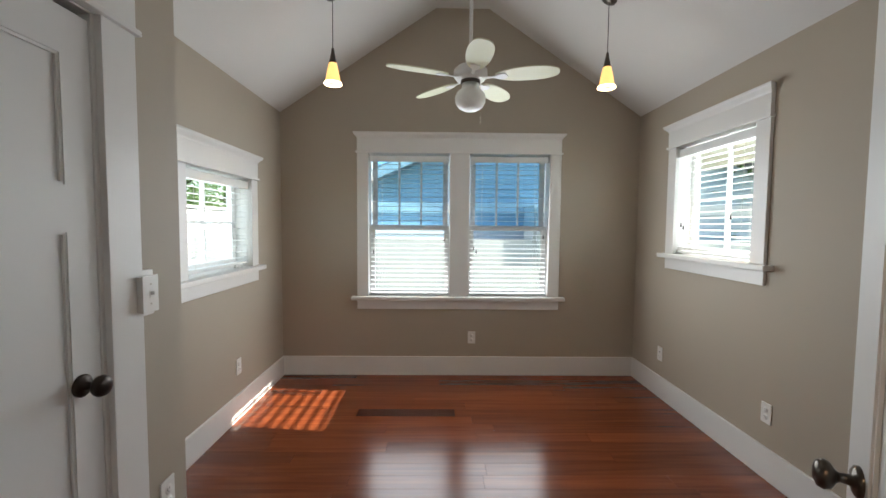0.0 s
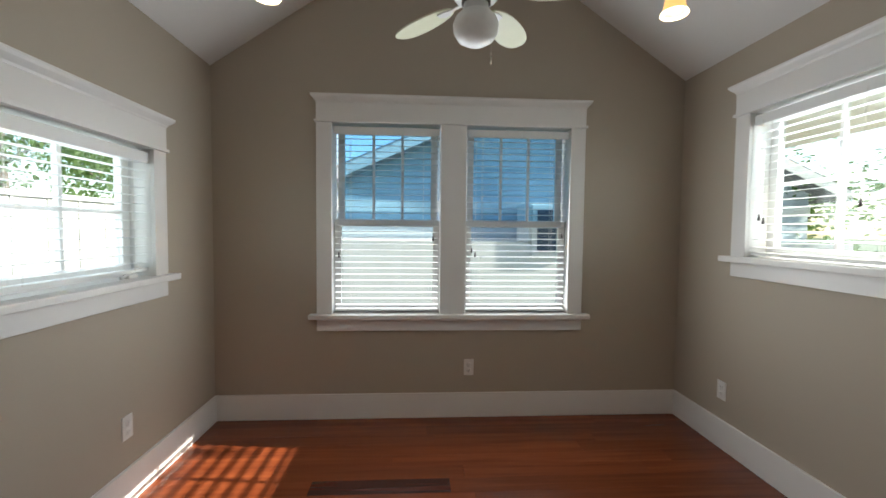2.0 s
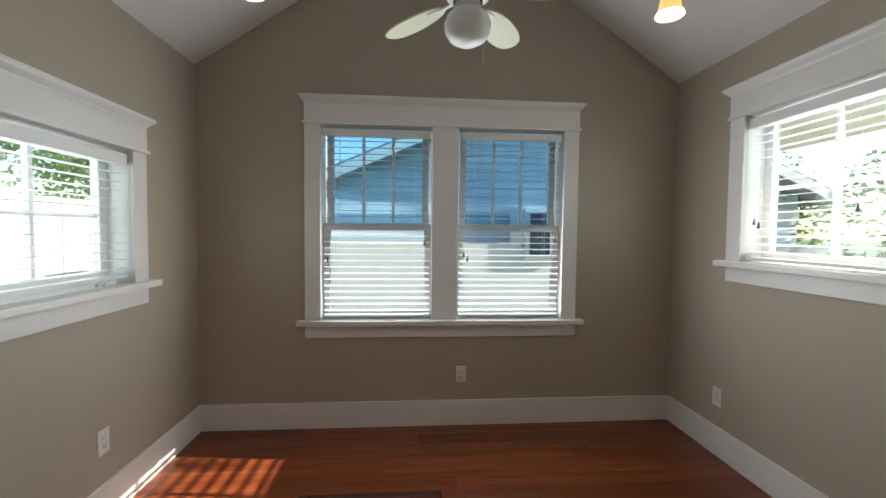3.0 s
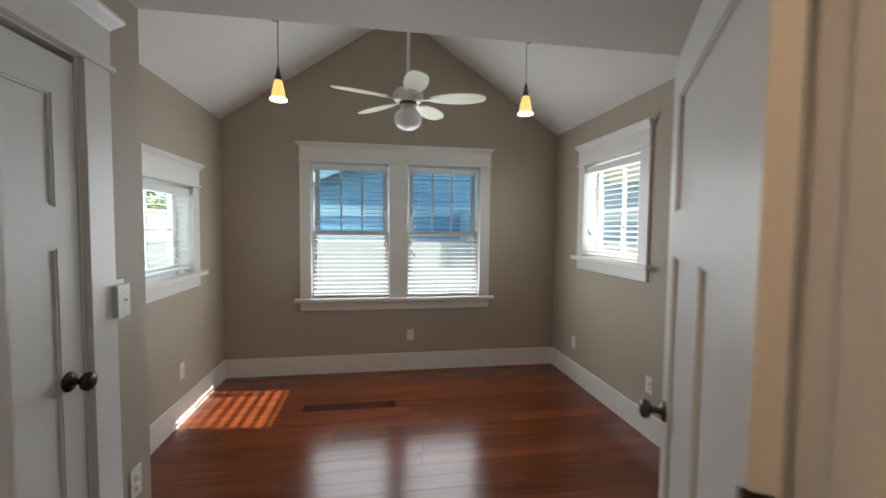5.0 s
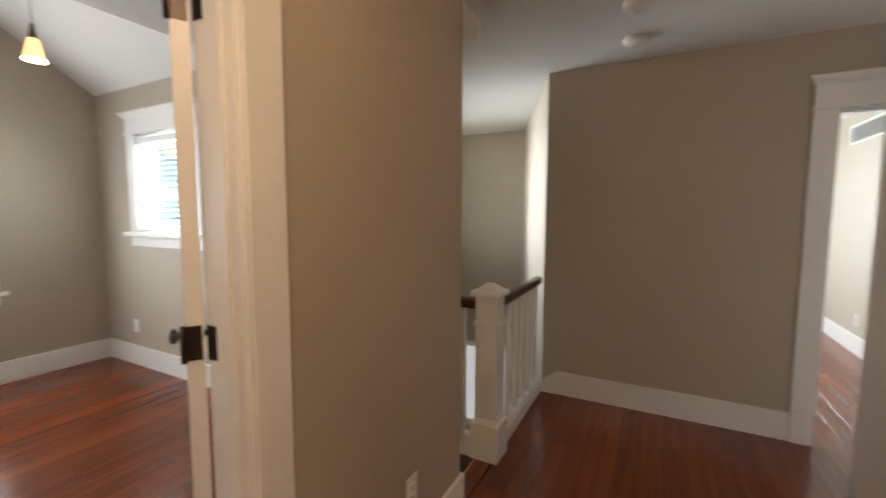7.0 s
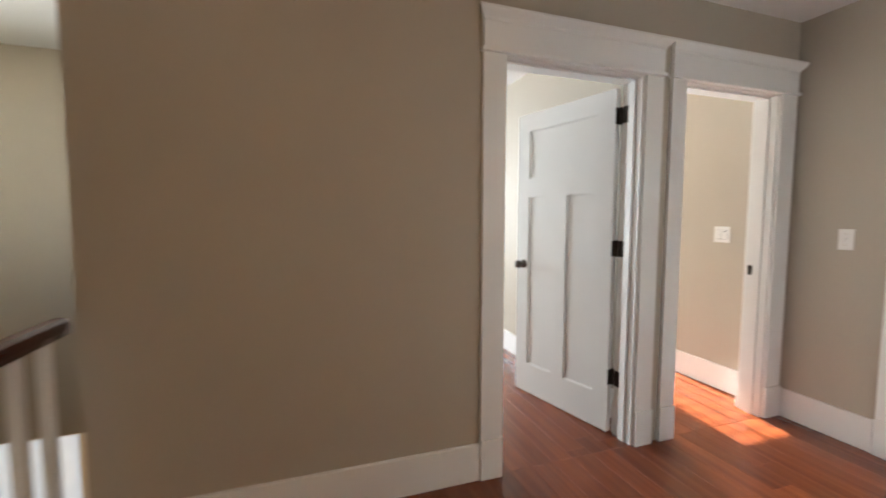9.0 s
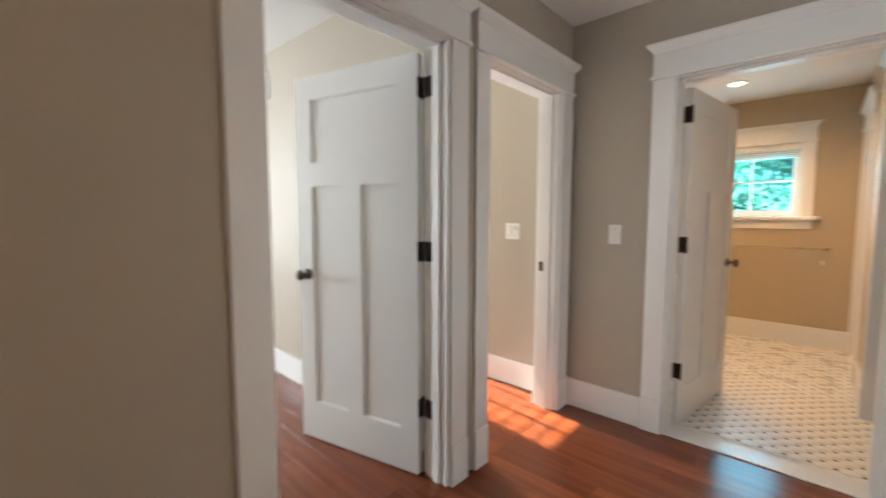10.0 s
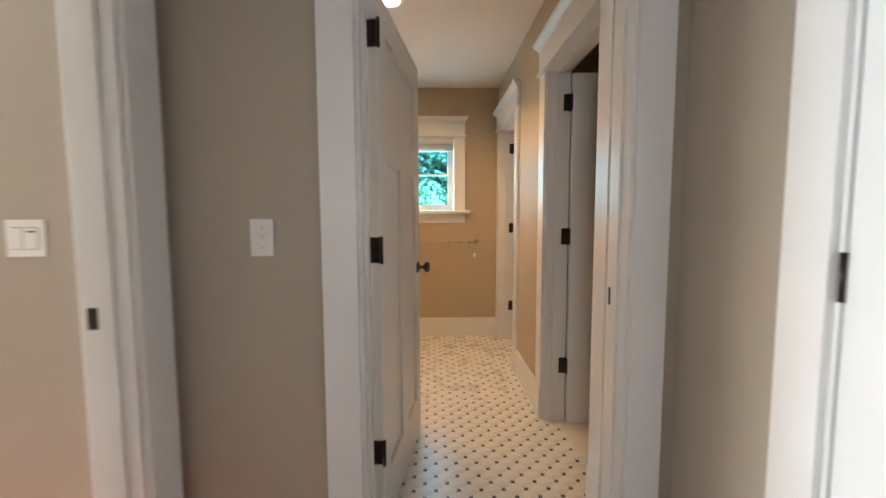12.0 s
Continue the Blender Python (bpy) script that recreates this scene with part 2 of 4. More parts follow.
def shared(name, mesh, parent, m):
    ob = new(name, mesh)
    ob.parent = parent
    ob.matrix_local = m
    return ob


def thing(name, label, category, m, group="", kind=""):
    ob = new(name)
    ob.matrix_world = m
    ob.empty_display_size = 0.1
    return tagged(ob, label, category, group, kind)


def setting(name, bm, material, label, category):
    return tagged(part(name, bm, material), label, category, kind="structure")


# ---- walls, floors, ceilings ----
def wall(name, axis, a, b, face, back, z0, z1, holes=(), material=PAINT, label="smooth greige painted plaster wall"):
    """A wall along axis from a to b, between face and back, with holes (from, to, low, high)."""
    cuts = []
    def add(u0, u1, w0, w1):
        if u1 - u0 > 1e-4 and w1 - w0 > 1e-4:
            cuts.append((u0, face, w0, u1, back, w1) if axis == 0 else (face, u0, w0, back, u1, w1))
    at = a
    for h in sorted(holes):
        add(at, h[0], z0, z1)
        add(h[0], h[1], z0, h[2])
        add(h[0], h[1], h[3], z1)
        at = h[1]
    add(at, b, z0, z1)
    return setting(name, boxes(*cuts), material, label, "wall")


NORTH, EAST, WEST = 3.976, 2.303, -1.005
DOORTOP = 1.985
# bedroom
wall("wall_north", 0, WEST - 0.16, EAST + 0.16, NORTH, NORTH + 0.16, -0.2, 3.45, [(-0.22, 0.57, 0.735, 2.09), (0.71, 1.49, 0.735, 2.09)])
wall("wall_east", 1, 1.10, NORTH, EAST, EAST + 0.16, -0.2, 2.60, [(2.53, 3.37, 1.19, 2.05)])
wall("wall_west", 1, 1.65, NORTH, WEST, WEST - 0.16, -0.2, 2.60, [(2.49, 3.35, 1.07, 1.77)])
wall("wall_closet_side", 1, 0.25, 1.65, -0.497, -0.597, -0.2, 2.5, [(0.665, 1.323, -0.2, DOORTOP)])
wall("wall_closet_front", 0, -1.165, -0.597, 1.65, 1.55, -0.2, 2.5)
wall("wall_closet_back", 1, 0.25, 1.55, -1.165, -1.065, -0.2, 2.5)
wall("wall_alcove_east", 1, 0.25, 1.10, 1.87, 1.99, -0.2, 2.5)
wall("wall_alcove_step", 0, 1.99, 2.463, 1.10, 1.0, -0.2, 2.6)
wall("wall_bedroom_door", 0, -1.165, 1.99, 0.13, 0.25, -0.2, 2.6, [(0.072, 0.938, -0.2, DOORTOP)])
# hall
HX, HY = 3.47, -3.46
wall("wall_hall_east", 1, HY, 0.12, HX, HX + 0.13, -0.2, 2.6, [(-2.315, -1.485, -0.2, DOORTOP), (-3.345, -2.555, -0.2, DOORTOP)])
wall("wall_hall_south", 0, 1.75, HX + 0.13, HY, HY - 0.14, -0.2, 2.6, [(2.015, 2.90, -0.2, DOORTOP)])
wall("wall_hall_west", 1, HY, -1.15, 1.87, 1.75, -0.2, 2.6, [(-2.965, -2.22, -0.2, DOORTOP)])
wall("wall_corridor_south", 0, -1.6, 1.75, -1.15, -1.27, -0.2, 2.6)
wall("wall_corridor_west", 1, -1.15, 0.25, -1.6, -1.72, -0.2, 2.6)
wall("wall_corridor_north", 0, -1.72, -1.165, 0.13, 0.25, -0.2, 2.6)
wall("wall_linen_back", 1, -3.46, -1.27, 1.15, 1.05, -0.2, 2.6)
# stairwell
wall("wall_stair_far", 1, 0.7, 2.0, 5.40, 5.55, -0.36, 2.6)
wall("wall_stair_north", 0, 2.463, 5.55, 2.0, 2.12, -2.9, 2.6, [(3.4, 4.8, 1.0, 2.2)])
wall("wall_stair_west", 1, 1.10, 2.0, 2.50, 2.463, -2.9, 2.6)
wall("wall_stair_west_low", 1, 0.17, 1.10, 1.99, 1.87, -2.9, -0.2)
d = Vector((5.40 - 3.47, 0.86 - 0.12)).normalized()
setting("wall_stair_angled", prism([(3.475, 0.121), (5.46, 0.883), (5.46 + 0.1 * d.y, 0.883 - 0.1 * d.x), (3.60, 0.05)], 2, -0.36, 2.6), PAINT,
        "angled greige painted wall beside the stairs", "wall")
# guest room and study
wall("wall_guest_south", 0, 3.60, 7.4, -2.43, -2.51, -0.2, 2.6)
wall("wall_guest_north", 0, 3.60, 7.4, -0.05, 0.0, -0.2, 2.6)
wall("wall_rooms_east", 1, -6.33, 0.0, 7.4, 7.56, -0.2, 2.6, [(-4.80, -3.25, 0.8, 2.06), (-1.05, -0.15, 0.8, 2.0)])
wall("wall_study_entry", 0, 3.60, 4.43, -3.48, -3.60, -0.2, 2.6)
wall("wall_study_west", 1, -6.33, -3.60, 4.43, 4.31, -0.2, 2.6)
wall("wall_study_south", 0, 4.31, 7.56, -6.33, -6.45, -0.2, 2.6)
# bathroom
wall("wall_bath_south", 0, 1.90, 3.62, -6.19, -6.35, -0.2, 2.6, [(2.43, 3.24, 1.22, 1.95)], PAINT_BATH, "tan painted bathroom wall")
wall("wall_bath_west", 1, -6.19, -3.60, 2.02, 1.90, -0.2, 2.6, [(-4.49, -3.72, -0.2, DOORTOP), (-6.06, -5.29, -0.2, DOORTOP)], PAINT_BATH, "tan painted bathroom wall with two doorways")
wall("wall_bath_east", 1, -6.35, -3.60, 3.50, 3.62, -0.2, 2.6, (), PAINT_BATH, "tan painted bathroom wall")
wall("wall_bath_closet_back", 1, -6.35, -3.46, 1.0, 0.9, -0.2, 2.6, (), PAINT_BATH, "tan painted closet wall")
wall("wall_bath_closet_middle", 0, 1.0, 1.90, -5.0, -5.1, -0.2, 2.6, (), PAINT_BATH, "tan painted closet wall")
wall("wall_bath_closet_south", 0, 0.9, 1.90, -6.25, -6.35, -0.2, 2.6, (), PAINT_BATH, "tan painted closet wall")
wall("wall_linen_south", 0, 1.0, 1.75, -3.46, -3.60, -0.2, 2.6)

# ceilings
RID0, RID1, RIDZ, EAVE = 0.41, 0.89, 3.37, 2.43
setting("ceiling_vault", prism([(WEST, EAVE), (RID0, RIDZ), (RID1, RIDZ), (EAST, EAVE), (EAST + 0.16, EAVE), (EAST + 0.16, 2.6), (RID1 + 0.05, 3.55), (RID0 - 0.05, 3.55), (WEST - 0.16, 2.6), (WEST - 0.16, EAVE)], 1, 1.64, NORTH),
        CEIL, "white vaulted ceiling with a narrow flat ridge", "ceiling")
setting("ceiling_alcove", boxes((WEST - 0.16, 0.25, 2.285, EAST + 0.16, 1.64, 2.42)), CEIL, "low flat white ceiling by the door", "ceiling")
setting("wall_gable_south", prism([(WEST - 0.16, 2.42), (EAST + 0.16, 2.42), (EAST + 0.16, 2.6), (RID1 + 0.05, 3.55), (RID0 - 0.05, 3.55), (WEST - 0.16, 2.6)], 1, 1.54, 1.64), CEIL, "white painted wall over the low ceiling", "wall")
setting("ceiling_hall", boxes((-1.72, -1.27, 2.402, 1.75, 0.13, 2.5), (1.75, -3.60, 2.402, 3.47, 0.13, 2.5)), CEIL, "flat white hall ceiling", "ceiling")
setting("ceiling_stair", boxes((1.99, 0.13, 2.402, 5.6, 1.0, 2.5), (2.47, 1.0, 2.402, 5.6, 2.12, 2.5)), CEIL, "flat white stairwell ceiling", "ceiling")
setting("ceiling_rooms", boxes((3.60, -2.51, 2.45, 7.56, 0.0, 2.55), (3.60, -6.45, 2.45, 7.56, -2.51, 2.55)), CEIL, "flat white ceiling", "ceiling")
setting("ceiling_bath", boxes((0.9, -6.35, 2.392, 3.62, -3.60, 2.5), (1.05, -3.46, 2.392, 1.75, -1.27, 2.5)), CEIL, "flat white bathroom ceiling", "ceiling")
# added overhang that keeps the east window's sun low on the west wall
setting("roof_eave", prism([(EAST + 0.16, 2.43), (3.14, 1.98), (3.14, 2.07), (EAST + 0.16, 2.58)], 1, 1.54, 4.3), WHITESIDE, "white boarded eave added outside the window to cut the sun", "roof")
# roof over all
setting("roof", boxes((-1.72, -6.5, 2.62, 7.56, 0.25, 2.7), (1.99, 0.25, 2.62, 5.6, 1.0, 2.7), (2.47, 1.0, 2.62, 5.6, 2.12, 2.7)), ROOFM, "grey shingle roof", "roof")
# storey below
setting("floor_lower", boxes((1.9, -0.3, -2.9, 8.0, 2.12, -2.8)), FLOORD, "dark wooden floor of the lower storey", "floor")
setting("wall_lower", boxes((6.2, -0.3, -2.8, 6.3, 2.12, -0.36), (1.87, -0.3, -2.8, 6.2, -0.2, -0.36), (5.55, 2.0, -2.8, 6.2, 2.12, -0.36)), LOWPAINT, "warm-lit tan wall of the lower storey", "wall")
setting("ceiling_lower", boxes((5.56, -0.3, -0.36, 6.3, 2.12, -0.26)), CEIL, "white ceiling of the lower storey", "ceiling")
# subfloors under the planks
setting("floor", boxes((-1.72, -1.27, -0.12, 1.99, 0.29, -0.012), (1.99, -1.27, -0.12, 3.60, 0.22, -0.012), (WEST, 0.29, -0.12, 1.87, NORTH, -0.012), (1.87, 1.10, -0.12, EAST, NORTH, -0.012),
                       (1.05, -3.53, -0.12, 3.60, -1.27, -0.012), (3.60, -6.33, -0.12, 7.4, 0.0, -0.012)), FLOORD, "glossy dark cherry plank floor", "floor")


# ---- trim ----
CAPS = ((0, 0), (0.026, 0), (0.031, 0.010), (0.050, 0.030), (0.056, 0.040), (0.056, 0.050), (0, 0.050))


def head_trim(parent, u0, u1, z):
    """Fillet, frieze board and crown over an opening, on the wall's face."""
    part("fillet", boxes((u0 - 0.012, 0, z, u1 + 0.012, 0.034, z + 0.018), bevel=0.004), TRIM, parent)
    part("head_casing", boxes((u0, 0, z + 0.018, u1, 0.024, z + 0.135), bevel=0.002), TRIM, parent)
    bm = bmesh.new()
    rows = []
    for v, w in CAPS:
        e = v - 0.024 if v else 0
        rows.append([bm.verts.new(c) for c in ((u0 - max(e, 0), v, z + 0.135 + w), (u1 + max(e, 0), v, z + 0.135 + w))])
    for a, b in zip(rows, rows[1:]):
        bm.faces.new((a[0], a[1], b[1], b[0]))
    bm.faces.new([r[0] for r in rows])
    bm.faces.new([r[1] for r in rows][::-1])
    bmesh.ops.recalc_face_normals(bm, faces=bm.faces[:])
    part("crown", bm, TRIM, parent)


def pane_part(parent, bm, material):
    ob = part("pane", bm, material, parent)
    ob.visible_shadow = False
    return ob


def sash(name, parent, u0, u1, z0, z1, v, glass, stile=0.05, bars=(), cross=()):
    """A sash with its pane and glazing bars, v its middle."""
    s = part(name, boxes((u0, v - 0.018, z0, u0 + stile, v + 0.018, z1), (u1 - stile, v - 0.018, z0, u1, v + 0.018, z1),
                         (u0 + stile, v - 0.018, z0, u1 - stile, v + 0.018, z0 + stile), (u0 + stile, v - 0.018, z1 - stile, u1 - stile, v + 0.018, z1)), TRIM, parent)
    pane_part(s, boxes((u0 + stile, v - 0.003, z0 + stile, u1 - stile, v + 0.003, z1 - stile)), glass)
    for b in bars:
        part("glazing_bar", boxes((b - 0.010, v - 0.014, z0 + stile, b + 0.010, v + 0.014, z1 - stile), bevel=0.003), TRIM, s)
    for c in cross:
        part("glazing_bar", boxes((u0 + stile, v - 0.013, c - 0.010, u1 - stile, v + 0.013, c + 0.010), bevel=0.003), TRIM, s)
    return s


def window(name, label, m, bays, z0, z1, depth=0.16, style="hung", glass=GLASS, top_glass=GLASS_BLUE):
    """bays: the openings (u0, u1) along the wall; the casing runs round them all."""
    w = thing(name, label, "window", m, kind="structure")
    lo, hi = bays[0][0], bays[-1][1]
    c = 0.105
    for u in (lo - c, hi):
        part("side_casing", boxes((u, 0, z0, u + c, 0.02, z1), bevel=0.002), TRIM, w)
    for (a, b), (e, f) in zip(bays, bays[1:]):
        part("mullion_casing", boxes((b, 0, z0, e, 0.02, z1), bevel=0.002), TRIM, w)
    head_trim(w, lo - c, hi + c, z1)
    part("window_sill", boxes((lo - c - 0.05, -0.02, z0 - 0.034, hi + c + 0.05, 0.062, z0), bevel=0.006), TRIM, w)
    part("apron", boxes((lo - c, 0, z0 - 0.12, hi + c, 0.018, z0 - 0.034), bevel=0.003), TRIM, w)
    for a, b in bays:
        part("window_frame", boxes((a - 0.018, -depth, z0 - 0.014, a, -0.001, z1 + 0.016), (b, -depth, z0 - 0.014, b + 0.018, -0.001, z1 + 0.016),
                                   (a, -depth, z1, b, -0.001, z1 + 0.016), (a, -depth, z0 - 0.014, b, -0.021, z0)), TRIM, w)
        if style == "hung":
            mid = (z0 + z1) / 2 - 0.03
            third = (b - a - 0.13) / 3
            sash("upper_sash", w, a + 0.02, b - 0.02, mid - 0.015, z1 - 0.005, -0.128, top_glass, 0.045, (a + 0.065 + third, a + 0.065 + 2 * third))
            sash("lower_sash", w, a + 0.002, b - 0.002, z0 + 0.002, mid + 0.03, -0.088, glass, 0.045)
        else:
            sash("casement_sash", w, a + 0.004, b - 0.004, z0 + 0.004, z1 - 0.004, -0.125, glass, 0.055, ((a + b) / 2,), ((z0 + z1) / 2,))
    return w


def blind(label, m, u0, u1, z0, z1, v=-0.035, tilt=6, pitch=0.043, tassels=()):
    """A venetian blind that hangs from z1 to z0."""
    bl = thing("window_blind", label, "blind", m, group="venetian blinds")
    part("headrail", boxes((u0, v - 0.028, z1 - 0.056, u1, v + 0.024, z1 - 0.014), bevel=0.003), SLATM, bl)
    part("valance", boxes((u0 - 0.002, v + 0.025, z1 - 0.070, u1 + 0.002, v + 0.031, z1 - 0.016), bevel=0.002), SLATM, bl)
    part("bottom_rail", boxes((u0 + 0.004, v - 0.024, z0, u1 - 0.004, v + 0.024, z0 + 0.016), bevel=0.003), SLATM, bl)
    me = None
    n = int((z1 - 0.075 - z0 - 0.03) / pitch)
    for i in range(n + 1):
        z = z0 + 0.045 + i * pitch
        mm = pose(0, v, z, tilt, 0, 0)
        if me is None:
            pr = [(-0.024, 0.0), (-0.012, 0.0025), (0, 0.0033), (0.012, 0.0025), (0.024, 0.0), (0.012, 0.0003), (0, 0.0010), (-0.012, 0.0003)]
            me = part("slat", prism(pr, 0, u0 + 0.004, u1 - 0.004), SLATM, bl, m=mm).data
        else:
            shared("slat", me, bl, mm)
    for u in (u0 + 0.11, u1 - 0.11):
        part("ladder_cord", boxes((u - 0.001, v + 0.0245, z0 + 0.01, u + 0.001, v + 0.026, z1 - 0.05), (u - 0.001, v - 0.026, z0 + 0.01, u + 0.001, v - 0.0245, z1 - 0.05)), CORD, bl)
    for u, z in tassels:
        part("pull_cord", tube([(u, v + 0.034, z1 - 0.05), (u, v + 0.036, z + 0.03)], 0.0012, 5), CORD, bl)
        part("tassel", lathe([(0, z + 0.032), (0.004, z + 0.03), (0.008, z), (0.006, z - 0.006), (0, z - 0.006)], 10, Matrix.Translation((u, v + 0.036, 0))), TASSEL, bl)
    return bl


M_N = pose(0.635, NORTH, 0, 0, 0, 180)
M_E = pose(EAST, 2.95, 0, 0, 0, 90)
M_W = pose(WEST, 2.92, 0, 0, 0, -90)
window("window_1", "double white-cased window with blinds and blue-tinted upper sashes", M_N, ((-0.835, -0.095), (0.085, 0.835)), 0.75, 2.07)
window("window_2", "white-cased casement window with a venetian blind", M_E, ((-0.40, 0.40),), 1.205, 2.03, style="casement")
window("window_3", "white-cased casement window looking at green trees", M_W, ((-0.41, 0.41),), 1.085, 1.75, style="casement")
for a, b, tas in ((-0.825, -0.105, ((-0.14, 1.19), (-0.165, 1.16), (-0.79, 1.30))), (0.095, 0.825, ((0.79, 1.15), (0.135, 1.27)))):
    blind("white venetian blind with open slats", M_N, a, b, 0.765, 2.065, tilt=-4, tassels=[(-(-u), z) for u, z in tas])
blind("white venetian blind with open slats before bright light", M_E, -0.392, 0.392, 1.22, 2.025, tilt=-6, tassels=((0.33, 1.42), (0.30, 1.40), (-0.20, 1.47)))
blind("white venetian blind with open slats", M_W, -0.402, 0.402, 1.115, 1.745, tilt=0)
crank = thing("window_crank", "white metal casement crank on the sill", "crank", M_W @ Matrix.Translation((-0.30, -0.04, 1.0855)))
part("housing", boxes((-0.035, -0.015, 0, 0.035, 0.018, 0.022), bevel=0.006), PLASTIC, crank)
part("handle", tube([(0.0, 0.0, 0.02), (0.0, 0.012, 0.034), (0.03, 0.02, 0.032), (0.08, 0.024, 0.014), (0.10, 0.024, 0.012)], [0.007, 0.007, 0.006, 0.006, 0.008]), PLASTIC, crank)


def door_trim(name, label, m, u0, u1, depth, both=True, top=1.97, left=0.11, right=0.11):
    """Casing, plinths and jambs of a doorway from u0 to u1 on the face v = 0."""
    d = thing(name, label, "door frame", m, kind="structure")
    faces = (0, 1) if both else (0,)
    for side in faces:
        mm = Matrix.Identity(4) if side == 0 else Matrix.Translation((u0 + u1, -depth, 0)) @ Matrix.Rotation(math.pi, 4, "Z")
        l, r = (left, right) if side == 0 else (right, left)
        made = []
        for a, b in ((u0 - l, u0), (u1, u1 + r)):
            made.append(part("side_casing", boxes((a, 0, 0.195, b, 0.02, top), bevel=0.002), TRIM, d))
            made.append(part("plinth_block", boxes((a - 0.003, 0, 0, b + 0.001, 0.027, 0.195), bevel=0.004), TRIM, d))
        before = set(d.children)
        head_trim(d, u0 - l, u1 + r, top)
        made += [o for o in d.children if o not in before]
        for o in made:
            o.matrix_local = mm
    part("jamb", boxes((u0 - 0.018, -depth - 0.001, 0, u0 + 0.012, 0.001, top + 0.012), (u1 - 0.012, -depth - 0.001, 0, u1 + 0.018, 0.001, top + 0.012),
                       (u0 + 0.012, -depth - 0.001, top - 0.004, u1 - 0.012, 0.001, top + 0.012)), TRIM, d)
    return d


def stop_trim(d, u0, u1, v0, v1, top=1.97):
    part("door_stop", boxes((u0 + 0.012, v0, 0, u0 + 0.023, v1, top - 0.016), (u1 - 0.023, v0, 0, u1 - 0.012, v1, top - 0.016), (u0 + 0.012, v0, top - 0.016, u1 - 0.012, v1, top - 0.005)), TRIM, d)


def hinge_plates(d, u, depth, inward, half=0.045, rise=0.0):
    """Hinge plates let into the jamb whose face is at u."""
    for z in (0.33 + rise, 1.07 + rise, 1.80 + rise):
        part("hinge_plate", boxes((u, -depth - 0.002, z - half, u + inward * 0.002, -depth + 0.040, z + half)), BRONZE, d, "dark bronze hinge plate")


KNOB = ((0.030, 0.0), (0.030, 0.006), (0.024, 0.010), (0.011, 0.013), (0.009, 0.030), (0.014, 0.036), (0.026, 0.044), (0.029, 0.054), (0.025, 0.064), (0.012, 0.069), (0, 0.070))


def door_leaf(label, m, width, knobs=(1, -1), knob_z=0.92, height=1.945, flip=1, knob_mat=PEWTER, hinge_side=1, hinges=True, group="", half=0.045, rise=0.0, stile=0.105):
    """A three-panel door; hinge edge at u = 0, the leaf runs along +u, thickness 0.036 about v = 0."""
    d = thing("panel_door", label, "door", m, group=group)
    t, s = 0.018, stile
    b0, l0, l1, t1 = 0.215, 1.385, 1.505, height - 0.115
    mid = width / 2
    part("leaf", boxes((0.0, -t, 0.008, s, t, height), (width - s, -t, 0.008, width, t, height), (s, -t, 0.008, width - s, t, b0),
                       (s, -t, l0, width - s, t, l1), (s, -t, t1, width - s, t, height), (mid - s / 2, -t, b0, mid + s / 2, t, l0)), DOORW, d)
    for a, b, c, e in ((s, mid - s / 2, b0, l0), (mid + s / 2, width - s, b0, l0), (s, width - s, l1, t1)):
        bm = boxes((a, -t + 0.011, c, b, t - 0.011, e))
        for k in (-1, 1):
            for q in ((a, c, a + 0.007, e), (b - 0.007, c, b, e), (a + 0.007, c, b - 0.007, c + 0.007), (a + 0.007, e - 0.007, b - 0.007, e)):
                box(bm, q[0], min(k * (t - 0.0105), k * (t - 0.004)), q[1], q[2], max(k * (t - 0.0105), k * (t - 0.004)), q[3])
        part("panel", bm, DOORW, d)
    for k in knobs:
        part("door_knob", lathe(KNOB, 20, Matrix.Translation((width - 0.065, k * t, knob_z)) @ Matrix.Rotation(-k * math.pi / 2, 4, "X")), knob_mat, d)
    part("latch_plate", boxes((width - 0.0005, -0.012, knob_z - 0.028, width + 0.0015, 0.012, knob_z + 0.028)), knob_mat, d)
    if hinges:
        for z in (0.33 + rise, 1.07 + rise, 1.80 + rise):
            bm = boxes((-0.0015, -t + 0.004, z - half, 0.0005, t, z + half))
            hk = lathe([(0, z - half - 0.003), (0.0065, z - half - 0.003), (0.0065, z + half + 0.003), (0, z + half + 0.003)], 10, Matrix.Translation((-0.004, hinge_side * (t + 0.004), 0)))
            me = bpy.data.meshes.new("tmp")
            hk.to_mesh(me)
            hk.free()
            bm.from_mesh(me)
            bpy.data.meshes.remove(me)
            part("hinge", bm, BRONZE, d)
    return d


# bedroom doorway (hall face looks south)
d = door_trim("door_1", "white-cased bedroom doorway", pose(0, 0.13, 0, 0, 0, 180), -0.924, -0.086, 0.12, left=0.094)
stop_trim(d, -0.924, -0.086, -0.075, -0.03)
hinge_plates(d, -0.912, 0.12, 1, 0.039, 0.018)
door_leaf("white three-panel bedroom door, wide open", pose(0.894, 0.272, 0, 0, 0, 58.9), 0.80, hinge_side=1, knob_mat=PEWTER, group="panel doors", half=0.039, rise=0.018)
# closet door in the alcove
door_trim("door_2", "white-cased closet doorway in the alcove", pose(-0.497, 0, 0, 0, 0, -90), -1.305, -0.685, 0.10, both=False, right=0.11, left=0.125)
door_leaf("white three-panel closet door, shut", pose(-0.520, 0.700, 0, 0, 0, 90), 0.592, knobs=(-1,), knob_z=0.98, knob_mat=BRONZE, hinge_side=-1, group="panel doors", stile=0.088)
